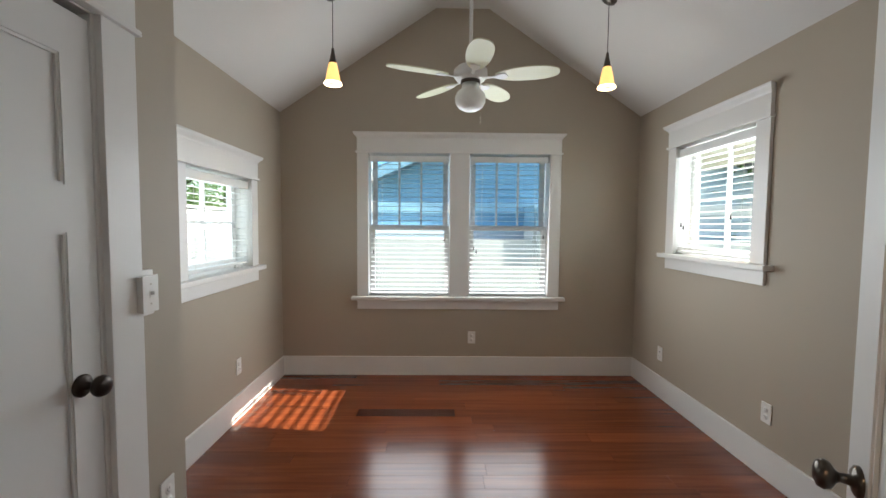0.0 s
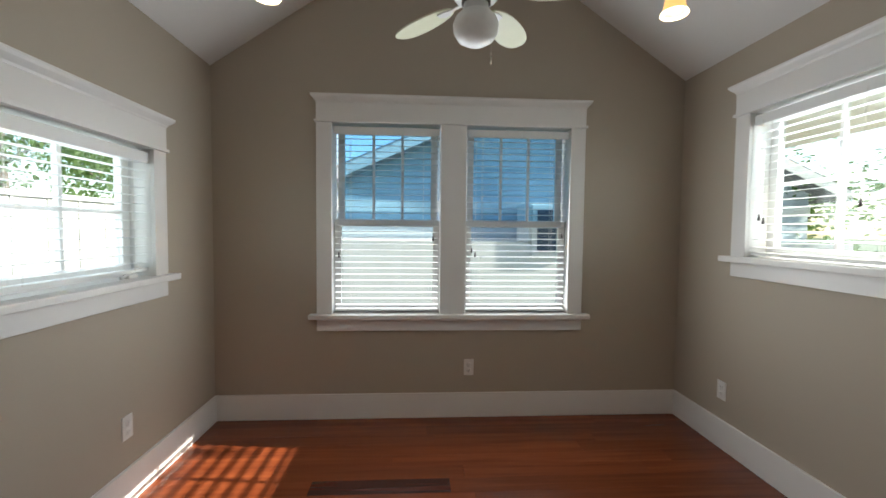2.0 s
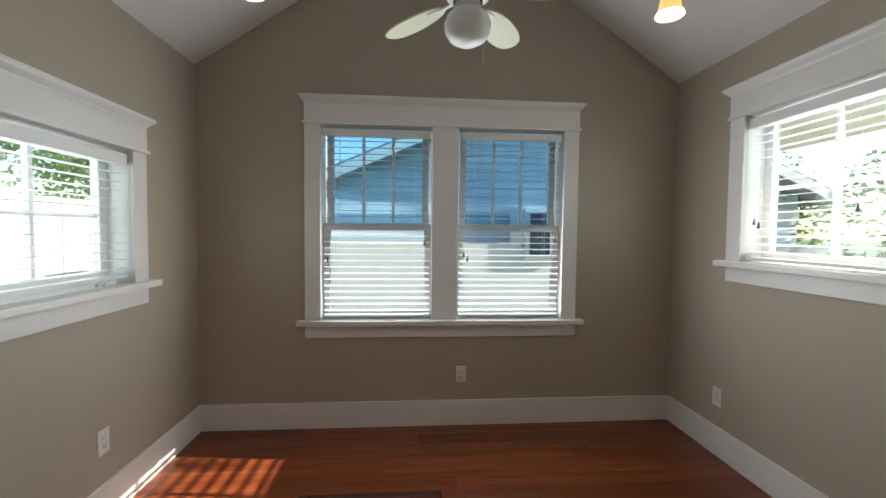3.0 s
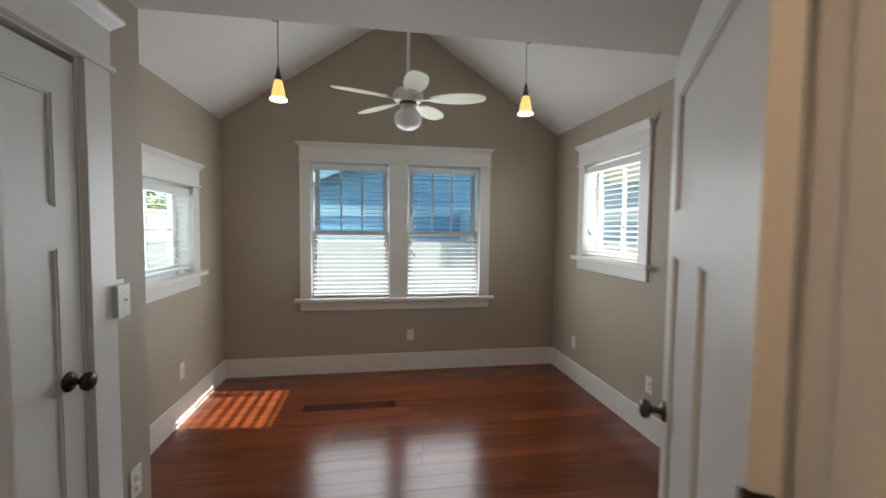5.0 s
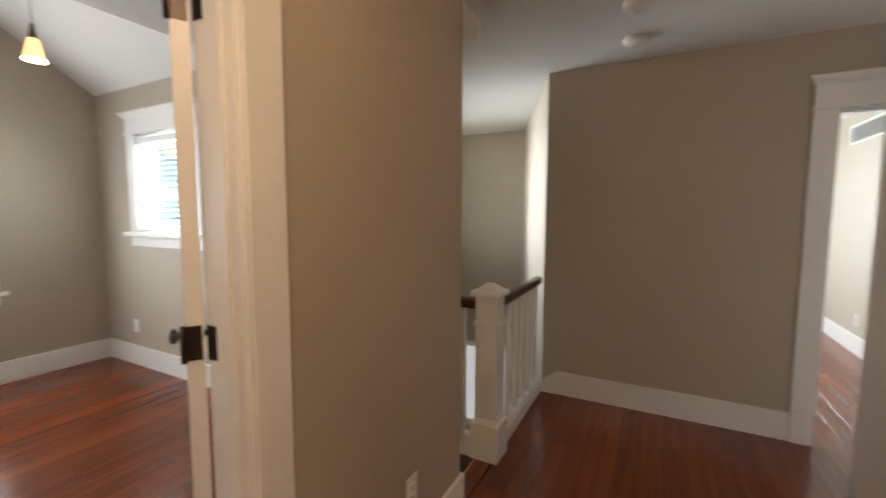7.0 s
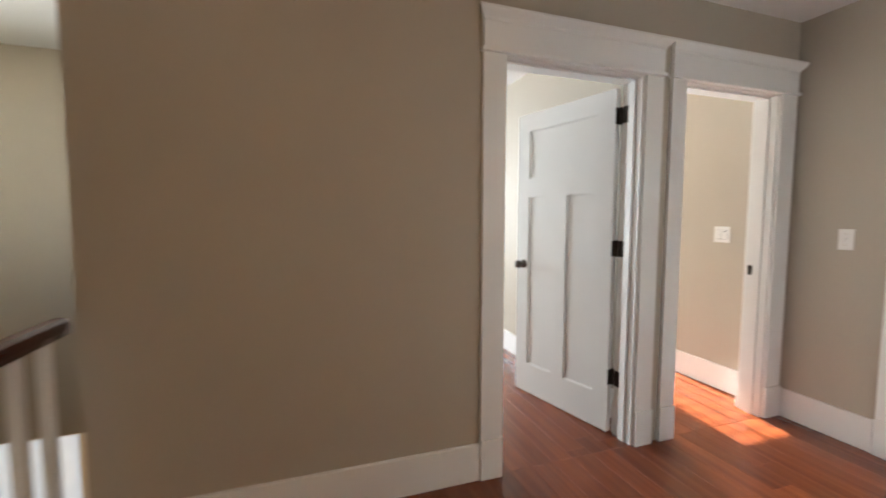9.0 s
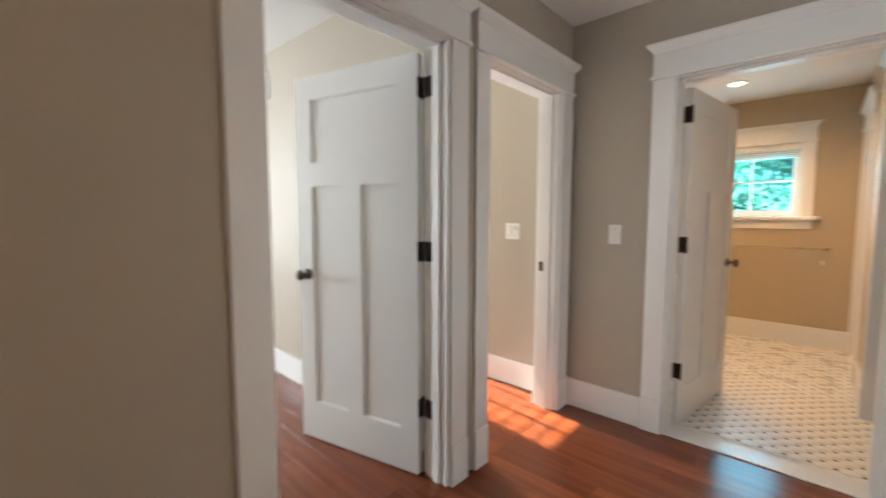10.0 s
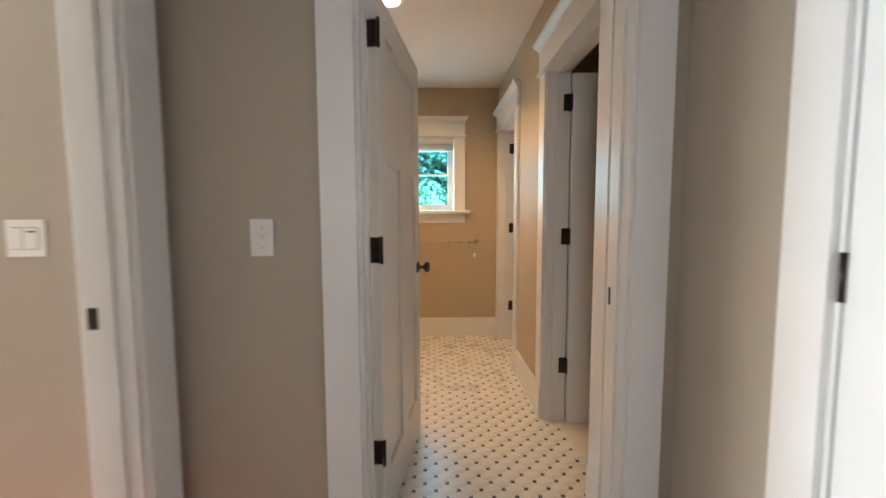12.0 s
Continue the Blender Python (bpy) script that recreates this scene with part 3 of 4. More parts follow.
# doorways of the hall's east wall
ME = pose(HX, 0, 0, 0, 0, 90)
d = door_trim("door_3", "white-cased guest room doorway", ME, -2.30, -1.50, 0.13)
stop_trim(d, -2.30, -1.50, -0.08, -0.04)
hinge_plates(d, -2.288, 0.13, 1)
door_leaf("white three-panel guest room door, open", pose(3.622, -2.272, 0, 0, 0, 13.5), 0.765, hinge_side=-1, group="panel doors")
d = door_trim("door_4", "white-cased study doorway with a dark strike plate", ME, -3.31, -2.57, 0.13, right=0.10, left=0.13)
stop_trim(d, -3.31, -2.57, -0.08, -0.04)
part("strike_plate", boxes((-3.2985, -0.118, 0.885, -3.2965, -0.090, 0.945)), BRONZE, d)
# bathroom doorway
MS = pose(0, HY, 0, 0, 0, 0)
d = door_trim("door_5", "white-cased bathroom doorway", MS, 2.03, 2.885, 0.14)
stop_trim(d, 2.03, 2.885, -0.085, -0.045)
hinge_plates(d, 2.873, 0.14, -1)
part("strike_plate", boxes((2.0415, -0.125, 0.88, 2.043, -0.095, 0.94)), BRONZE, d)
door_leaf("white three-panel bathroom door, half lit, standing open", pose(2.855, -3.620, 0, 0, 0, -98), 0.785, hinge_side=-1, group="panel doors")
# linen closet on the hall's west wall
d = door_trim("door_6", "white-cased linen closet doorway", pose(1.87, 0, 0, 0, 0, -90), 2.235, 2.955, 0.12, both=False)
door_leaf("white three-panel linen closet door, shut", pose(1.850, -2.938, 0, 0, 0, 90), 0.685, knobs=(-1,), hinge_side=-1, group="panel doors")
# bathroom closets
MB = pose(2.02, 0, 0, 0, 0, -90)
d = door_trim("door_7", "white-cased closet doorway in the bathroom", MB, 3.735, 4.475, 0.12, both=False)
stop_trim(d, 3.735, 4.475, -0.08, -0.04)
hinge_plates(d, 4.463, 0.12, -1)
door_leaf("white three-panel bathroom closet door, open", pose(1.895, -4.443, 0, 0, 0, 178), 0.71, knob_mat=BRONZE, hinge_side=1, group="panel doors")
d = door_trim("door_8", "white-cased doorway at the bathroom's end", MB, 5.305, 6.045, 0.12, both=False)
stop_trim(d, 5.305, 6.045, -0.08, -0.04)
hinge_plates(d, 6.033, 0.12, -1)
door_leaf("white three-panel bathroom closet door, ajar", pose(1.895, -6.012, 0, 0, 0, 150), 0.71, knob_mat=BRONZE, hinge_side=1, group="panel doors")


# baseboards
def baseboard(name, runs, material=TRIM):
    """runs: (x0, y0, x1, y1) of the board's foot, with its thickness in the narrow direction."""
    for x0, y0, x1, y1 in runs:
        setting(name, boxes((x0, y0, 0.0, x1, y1, 0.178), bevel=0.003), material, "tall flat white baseboard", "baseboard")


T = 0.017
baseboard("baseboard_bedroom", [(WEST, NORTH - T, EAST, NORTH), (EAST - T, 1.10, EAST, NORTH - T), (WEST, 1.65, WEST + T, NORTH - T), (WEST + T, 1.65, -0.497, 1.65 + T),
                                (-0.497, 1.433, -0.497 + T, 1.65), (-0.497, 0.25, -0.497 + T, 0.57), (1.87 - T, 0.25, 1.87, 1.10), (1.87, 1.10, EAST - T, 1.10 + T), (1.03, 0.25, 1.87 - T, 0.25 + T)])
baseboard("baseboard_hall", [(1.022, 0.13 - T, 1.99, 0.13), (1.99, 0.13 - T, 1.99 + T, 0.25), (-1.6, 0.13 - T, -0.03, 0.13), (HX - T, -1.387, HX, 0.0), (3.0, HY, HX - 0.022, HY + T),
                             (1.87, HY + 0.03, 1.87 + T, -3.068), (1.87, -2.12, 1.87 + T, -1.15), (-1.6, -1.15, 1.87, -1.15 + T)])
setting("baseboard_end", prism([(0.0, 0.0), (0.0, 0.178), (0.10, 0.10), (0.12, 0.0)], 0, HX - T, HX), TRIM, "white baseboard end cut at a slope", "baseboard")
baseboard("baseboard_guest", [(3.75, -2.43, 7.4, -2.43 + T), (7.4 - T, -2.43 + T, 7.4, -0.05)])
baseboard("baseboard_study", [(3.62, -3.48, 4.43, -3.48 + T), (4.43, -3.48, 4.43 + T, -6.33), (4.43 + T, -6.33, 7.4, -6.33 + T), (7.4 - T, -6.33 + T, 7.4, -2.51), (3.62, -2.51 - T, 7.4 - T, -2.51)])
baseboard("baseboard_bath", [(2.02, -6.19, 3.5, -6.19 + T), (2.02, -5.19, 2.02 + T, -4.59), (3.5 - T, -6.19 + T, 3.5, -3.6)])


# ---- stairs guard ----
GY = 0.165
newel = thing("newel_post", "white square newel post with a capped top", "newel post", pose(2.475, GY + 0.01, 0))
part("base", boxes((-0.083, -0.083, 0, 0.083, 0.083, 0.21), bevel=0.004), TRIM, newel)
part("base_moulding", prism([(-0.083, 0.21), (0.083, 0.21), (0.064, 0.235), (-0.064, 0.235)], 1, -0.064, 0.064), TRIM, newel)
part("shaft", boxes((-0.062, -0.062, 0.212, 0.062, 0.062, 0.93), bevel=0.003), TRIM, newel)
part("collar", boxes((-0.072, -0.072, 0.76, 0.072, 0.072, 0.785), bevel=0.006), TRIM, newel)
bm = boxes((-0.085, -0.085, 0.93, 0.085, 0.085, 0.955), bevel=0.004)
base = [bm.verts.new((sx * 0.07, sy * 0.07, 0.953)) for sx, sy in ((-1, -1), (1, -1), (1, 1), (-1, 1))]
tops = [bm.verts.new((sx * 0.022, sy * 0.022, 0.992)) for sx, sy in ((-1, -1), (1, -1), (1, 1), (-1, 1))]
for i in range(4):
    bm.faces.new((base[i], base[(i + 1) % 4], tops[(i + 1) % 4], tops[i]))
bm.faces.new(tops)
part("cap", bm, TRIM, newel)
RAILP = [(-0.030, 0.0), (0.030, 0.0), (0.034, 0.02), (0.030, 0.045), (0.016, 0.055), (-0.016, 0.055), (-0.030, 0.045), (-0.034, 0.02)]


def guard(name, label, x0, y0, length, angle, posts):
    g = thing(name, label, "railing", pose(x0, y0, 0, 0, 0, angle))
    part("handrail", prism([(a, b + 0.845) for a, b in RAILP], 0, 0.0, length), RAILW, g, "dark cherry handrail")
    part("curb", boxes((0, -0.045, -0.02, length, 0.045, 0.075), bevel=0.004), TRIM, g)
    part("shoe_rail", boxes((0, -0.028, 0.0755, length, 0.028, 0.095), bevel=0.003), TRIM, g)
    me = None
    for i in range(posts):
        mm = Matrix.Translation(((i + 0.7) * length / (posts + 0.4), 0, 0))
        if me is None:
            me = part("baluster", boxes((-0.016, -0.016, 0.094, 0.016, 0.016, 0.846)), TRIM, g, m=mm).data
        else:
            shared("baluster", me, g, mm)
    return g


guard("stair_guard", "white balusters with a dark cherry handrail", 2.540, GY, 0.925, 0, 6)
guard("stair_guard", "white balusters with a dark handrail beside the stairs", 2.475, GY + 0.077, 1.75, 90, 12)
setting("trim_landing", boxes((2.0, 0.222, -0.34, 3.47, 0.235, -0.012)), TRIM, "white board under the landing's edge", "trim")
lw = thing("window_4", "bright window of the lower storey", "window", pose(6.195, 1.75, 0, 0, 0, 90), kind="structure")
part("window_frame", boxes((-0.5, 0, -2.0, -0.42, 0.03, -0.6), (0.42, 0, -2.0, 0.5, 0.03, -0.6), (-0.42, 0, -2.0, 0.42, 0.03, -1.9), (-0.42, 0, -0.7, 0.42, 0.03, -0.6)), TRIM, lw)
# the pane itself glows, in place of daylight from behind it
DAYPANE = mat("pane_daylight_glow", (0.8, 0.85, 0.9), 0.3, bump=0, emit=(0.75, 0.88, 1.0), strength=0.05)
part("pane", boxes((-0.42, 0.004, -1.9, 0.42, 0.010, -0.7)), DAYPANE, lw)
# steps that go down behind the guard
for i in range(13):
    setting("stair_step", boxes((2.56 + i * 0.255, 0.97, -0.19 * (i + 1) - 0.03, 2.56 + (i + 1) * 0.255 + 0.02, 1.98, -0.19 * (i + 1))), RAILW, "dark wooden stair tread", "step")


# ---- ceiling fan ----
fan = thing("ceiling_fan", "white five-blade ceiling fan with a frosted globe", "ceiling fan", pose(0.651, 2.979, -0.045))
part("canopy", lathe([(0, 3.416), (0.065, 3.416), (0.062, 3.34), (0.035, 3.305), (0.014, 3.30), (0, 3.30)]), FANW, fan)
part("downrod", lathe([(0, 3.31), (0.0125, 3.31), (0.0125, 2.52), (0, 2.52)], 14), FANW, fan)
part("motor_housing", lathe([(0, 2.56), (0.03, 2.56), (0.04, 2.535), (0.085, 2.525), (0.112, 2.50), (0.115, 2.46), (0.095, 2.435), (0.06, 2.43), (0, 2.43)], 28), FANW, fan)
part("band", lathe([(0, 2.431), (0.066, 2.431), (0.066, 2.412), (0, 2.412)], 28), PEWTER, fan)
part("fitter", lathe([(0, 2.413), (0.055, 2.413), (0.060, 2.38), (0.072, 2.365), (0, 2.365)], 28), FANW, fan)
part("globe", lathe([(0.070, 2.372), (0.092, 2.35), (0.104, 2.32), (0.100, 2.285), (0.082, 2.255), (0.05, 2.236), (0.018, 2.23), (0, 2.229)], 32), GLOBE, fan, "frosted white glass globe")
part("pull_chain", tube([(0.062, -0.02, 2.41), (0.066, -0.02, 2.36), (0.068, -0.02, 2.20), (0.068, -0.02, 2.19)], 0.0012, 5), NICKEL, fan)
part("pull_knob", lathe([(0, 2.195), (0.004, 2.19), (0.005, 2.165), (0.003, 2.14), (0, 2.139)], 10, Matrix.Translation((0.068, -0.02, 0))), NICKEL, fan)
outline = []
for k in range(29):
    a = math.pi * (k / 28 - 0.5)
    outline.append((0.372 + 0.208 * math.sin(a), 0.079 * math.cos(a) ** 0.8 * (1 + 0.12 * math.sin(a)) if abs(math.cos(a)) > 1e-6 else 0.0))
ring = outline + [(x, -y) for x, y in outline[-2:0:-1]]
for k in range(5):
    mm = pose(0, 0, 2.452, 0, 0, -87 + 72 * k) @ Matrix.Rotation(radians(-11), 4, "X")
    blade = part("blade", prism(ring, 2, -0.004, 0.004), BLADE, fan, m=mm)
    iron = prism([(0.09, -0.012), (0.16, -0.009), (0.20, -0.030), (0.235, -0.032), (0.25, 0.0), (0.235, 0.032), (0.20, 0.030), (0.16, 0.009), (0.09, 0.012)], 2, -0.010, -0.0045)
    part("blade_iron", iron, FANW, fan, m=mm)

# ---- pendant lamps ----
for px in (-0.264, 1.559):
    cz = EAVE + (px - WEST if px < 0.6 else EAST - px) * (RIDZ - EAVE) / (RID0 - WEST)
    p = thing("pendant_lamp", "small amber glass pendant lamp on a dark cord, lit", "pendant lamp", pose(px, 2.942, 0), group="pendant lamps")
    sl = 33.6 if px > 0.6 else -33.6
    part("canopy", lathe([(0, 0.012), (0.06, 0.012), (0.056, -0.012), (0.03, -0.028), (0, -0.03)], 24, Matrix.Translation((0, 0, cz)) @ Matrix.Rotation(radians(sl), 4, "Y")), PEWTER, p)
    part("cord", tube([(0, 0, cz - 0.02), (0, 0, 2.56)], 0.0028, 8), TASSEL, p)
    part("socket", lathe([(0, 2.575), (0.008, 2.57), (0.012, 2.54), (0.024, 2.485), (0.027, 2.475), (0, 2.475)], 20), PEWTER, p)
    part("shade", lathe([(0.026, 2.476), (0.034, 2.44), (0.042, 2.40), (0.048, 2.365), (0.056, 2.35), (0.053, 2.352), (0.045, 2.366), (0.039, 2.40), (0.031, 2.44), (0.023, 2.474)], 28), SHADE, p, "glowing amber glass bell")
    part("rim", lathe([(0.056, 2.350), (0.060, 2.340), (0.057, 2.337), (0.052, 2.346)], 28), SHADE_RIM, p)


# ---- plates on the walls ----
def outlet(label, m):
    o = thing("wall_outlet", label, "outlet", m, group="wall outlets")
    part("plate", boxes((-0.035, 0, -0.0575, 0.035, 0.006, 0.0575), bevel=0.002), PLASTIC, o)
    for z in (-0.020, 0.020):
        part("socket_face", lathe([(0, 0.0075), (0.0165, 0.0075), (0.017, 0.0055)], 16, Matrix.Translation((0, 0, z)) @ Matrix.Rotation(-math.pi / 2, 4, "X")), PLASTIC, o)
        part("slots", boxes((-0.007, 0.0070, z - 0.002, -0.005, 0.0080, z + 0.006), (0.005, 0.0070, z - 0.002, 0.007, 0.0080, z + 0.006), (-0.002, 0.0070, z - 0.010, 0.002, 0.0080, z - 0.007)), SLOT, o)
    return o


def switch(label, m, gangs=1, toggle=True):
    s = thing("light_switch", label, "light switch", m, group="light switches")
    w = 0.035 + 0.023 * (gangs - 1)
    part("plate", boxes((-w, 0, -0.0575, w, 0.006, 0.0575), bevel=0.002), PLASTIC, s)
    for g in range(gangs):
        u = (g - (gangs - 1) / 2) * 0.046
        if toggle:
            part("bezel", boxes((u - 0.006, 0.0055, -0.0125, u + 0.006, 0.0075, 0.0125)), PLASTIC, s)
            part("toggle", boxes((u - 0.0035, 0.007, -0.002, u + 0.0035, 0.019, 0.008), bevel=0.001), PLASTIC, s)
            part("screws", boxes((u - 0.003, 0.0055, 0.028, u + 0.003, 0.0068, 0.033), (u - 0.003, 0.0055, -0.033, u + 0.003, 0.0068, -0.028)), NICKEL, s)
        else:
            part("gap", boxes((u - 0.0175, 0.0055, -0.0345, u + 0.0175, 0.0066, 0.0345)), SLOT, s)
            part("rocker", boxes((u - 0.016, 0.0055, -0.033, u + 0.016, 0.0095, 0.033), bevel=0.0015), PLASTIC, s)
            if g == 0:
                part("dimmer_slot", boxes((u - 0.010, 0.0094, 0.018, u + 0.010, 0.0100, 0.023)), SLOT, s)
    return s


def on(x, y, z, angle):
    return pose(x, y, z, 0, 0, angle)


outlet("white duplex outlet under the double window", on(0.765, NORTH, 0.36, 180))
outlet("white duplex outlet low on the wall", on(EAST, 3.50, 0.36, 90))
outlet("white duplex outlet low on the wall near the door", on(EAST, 2.39, 0.37, 90))
outlet("white duplex outlet in strong window light", on(WEST, 3.11, 0.375, -90))
outlet("white duplex outlet low on the wall", on(WEST, 2.33, 0.375, -90))
outlet("white duplex outlet by the closet door", on(-0.497, 1.54, 0.47, -90))
outlet("white duplex outlet low on the hall wall", on(1.57, 0.13, 0.36, 180))
outlet("white duplex outlet behind the open door", on(5.81, -2.43, 0.33, 0))
s = switch("white toggle switch standing proud on a larger plate by the closet", on(-0.497, 1.436, 1.19, -90) @ Matrix.Translation((0, 0.034, 0)))
part("backing_plate", boxes((-0.052, -0.034, -0.072, 0.052, -0.022, 0.072), bevel=0.002), PLASTIC, s)
part("mounting_box", boxes((-0.033, -0.0225, -0.055, 0.033, 0.0005, 0.055), bevel=0.002), PLASTIC, s)
switch("white toggle switch between two doorways", on(3.178, HY, 1.125, 0))
switch("white two-gang rocker switch inside the study", on(3.905, -3.48, 1.125, 0), 2, False)
# smoke detector and alarm on the hall ceiling
for x, y, mm, lab in ((3.10, -0.47, PLASTIC, "round white smoke detector on the ceiling"), (2.64, -0.50, PLASTIC, "round off-white alarm on the ceiling")):
    sd = thing("smoke_detector", lab, "smoke detector", pose(x, y, 0), group="ceiling detectors")
    part("body", lathe([(0, 2.402), (0.068, 2.402), (0.066, 2.378), (0.05, 2.368), (0, 2.366)], 28), mm, sd)
    part("button", lathe([(0, 2.367), (0.014, 2.366), (0.012, 2.361), (0, 2.360)], 16, Matrix.Translation((0.02, 0.01, 0))), CORD, sd)
# assumed fixture, out of view, to carry the corridor's added warm lamp
hl = thing("ceiling_light", "assumed small round flush ceiling light out of view, lit warm", "ceiling light", pose(0.15, -0.62, 0))
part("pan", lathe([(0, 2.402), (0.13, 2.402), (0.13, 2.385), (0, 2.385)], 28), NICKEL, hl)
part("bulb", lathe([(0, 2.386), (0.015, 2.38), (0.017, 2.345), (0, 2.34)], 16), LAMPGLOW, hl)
# return-air grille in the guest room
vent = thing("wall_vent", "white wall vent with dark vertical slots", "vent", on(5.87, -2.43, 2.21, 0))
part("frame", boxes((-0.46, 0, -0.10, 0.46, 0.012, -0.078), (-0.46, 0, 0.078, 0.46, 0.012, 0.10), (-0.46, 0, -0.078, -0.438, 0.012, 0.078), (0.438, 0, -0.078, 0.46, 0.012, 0.078)), PLASTIC, vent)
part("backing", boxes((-0.438, 0.001, -0.078, 0.438, 0.003, 0.078)), mat("vent_shadow_grey", (0.015, 0.015, 0.018), 0.7, bump=0), vent)
for k in range(15):
    part("slat", boxes((-0.43 + k * 0.0592, 0.003, -0.078, -0.43 + k * 0.0592 + 0.012, 0.010, 0.078)), PLASTIC, vent)
win_g = window("window_5", "white-cased window of the guest room", pose(7.4, -0.6, 0, 0, 0, 90), ((-0.43, 0.43),), 0.82, 1.98, top_glass=GLASS)
win_s = window("window_6", "white-cased window of the study with blinds", pose(7.4, -4.025, 0, 0, 0, 90), ((-0.755, -0.04), (0.04, 0.755)), 0.82, 2.04, top_glass=GLASS)
# unseen blind, added shut so no sun streaks reach the guest floor
blind("unseen white venetian blind, added shut to keep the sun out", pose(7.4, -0.6, 0, 0, 0, 90), -0.42, 0.42, 0.84, 1.975, tilt=62)
for a, b in ((-0.75, -0.045), (0.045, 0.75)):
    blind("white venetian blind with open slats", pose(7.4, -4.025, 0, 0, 0, 90), a, b, 0.84, 2.035, tilt=-13, pitch=0.056)
window("window_7", "white-cased stairwell window", pose(4.1, 2.0, 0, 0, 0, 180), ((-0.68, 0.68),), 1.02, 2.18, depth=0.12, style="casement")

# ---- bathroom ----
MBW = pose(2.83, -6.19, 0, 0, 0, 0)
window("window_8", "white-cased bathroom window with a raised blind", MBW, ((-0.385, 0.385),), 1.235, 1.935, style="casement", glass=GLASS_TEAL)
rb = thing("raised_blind", "raised wooden-toned blind stacked at the window's head", "blind", MBW)
BAMBOO = mat("beige_blind", (0.50, 0.42, 0.30), 0.5, bump=0)
part("headrail", boxes((-0.38, -0.06, 1.885, 0.38, -0.01, 1.934), bevel=0.003), SLATM, rb)
for k in range(9):
    part("slat", boxes((-0.375, -0.058, 1.803 + k * 0.009, 0.375, -0.012, 1.807 + k * 0.009)), BAMBOO if k % 2 else SLATM, rb)
bar = thing("towel_bar", "brushed nickel towel bar under the window", "towel bar", pose(2.62, -6.19, 0.93))
part("bar", tube([(-0.40, 0.06, 0), (0.36, 0.06, 0)], 0.008, 12), NICKEL, bar)
for u in (-0.39, 0.35):
    part("bracket", lathe([(0, 0), (0.026, 0), (0.026, 0.008), (0.012, 0.014), (0.010, 0.05), (0.015, 0.055), (0.015, 0.068), (0, 0.072)], 18, Matrix.Translation((u, 0, 0)) @ Matrix.Rotation(-math.pi / 2, 4, "X")), NICKEL, bar)
hk = thing("robe_hook", "small white hook under the towel bar", "hook", pose(2.245, -6.19, 0.80))
part("plate", boxes((-0.012, 0, -0.02, 0.012, 0.006, 0.02), bevel=0.002), PLASTIC, hk)
part("prong", tube([(0, 0.005, 0.0), (0, 0.025, -0.008), (0, 0.03, 0.008)], 0.004), PLASTIC, hk)
for x, y in ((2.885, -4.60), (2.885, -5.42)):
    dl = thing("downlight", "round recessed ceiling downlight, lit warm", "downlight", pose(x, y, 0), group="bathroom downlights")
    part("ring", lathe([(0.050, 2.391), (0.075, 2.391), (0.073, 2.385), (0.052, 2.384)], 28), PLASTIC, dl)
    part("lens", lathe([(0, 2.389), (0.051, 2.389), (0.051, 2.3855), (0, 2.385)], 28), LAMPGLOW, dl)
van = thing("vanity", "white bathroom vanity with a pale stone top", "vanity", pose(3.495, -4.95, 0, 0, 0, 90))
part("body", boxes((-0.55, 0, 0.09, 0.55, 0.5, 0.76), bevel=0.002), CABINET, van)
part("toe_kick", boxes((-0.55, 0, 0, 0.55, 0.44, 0.09)), CABINET, van)
part("countertop", boxes((-0.57, 0, 0.761, 0.57, 0.53, 0.80), bevel=0.005), MARBLE, van)
for a in (-0.53, 0.01):
    dr = part("cabinet_door", boxes((a, 0.501, 0.12, a + 0.52, 0.52, 0.73), bevel=0.003), CABINET, van)
    part("handle", tube([(a + 0.26, 0.52, 0.6), (a + 0.26, 0.545, 0.6), (a + 0.30, 0.545, 0.6), (a + 0.30, 0.52, 0.6)], 0.005), NICKEL, dr)
setting("threshold", boxes((2.043, -3.60, 0.0, 2.872, -3.455, 0.008), bevel=0.003), MARBLE, "white marble threshold of the bathroom", "threshold")
bf = setting("floor_bath", boxes((0.95, -6.35, -0.12, 3.55, -3.53, -0.001)), GROUT, "white mosaic tile floor with small black dots", "floor")


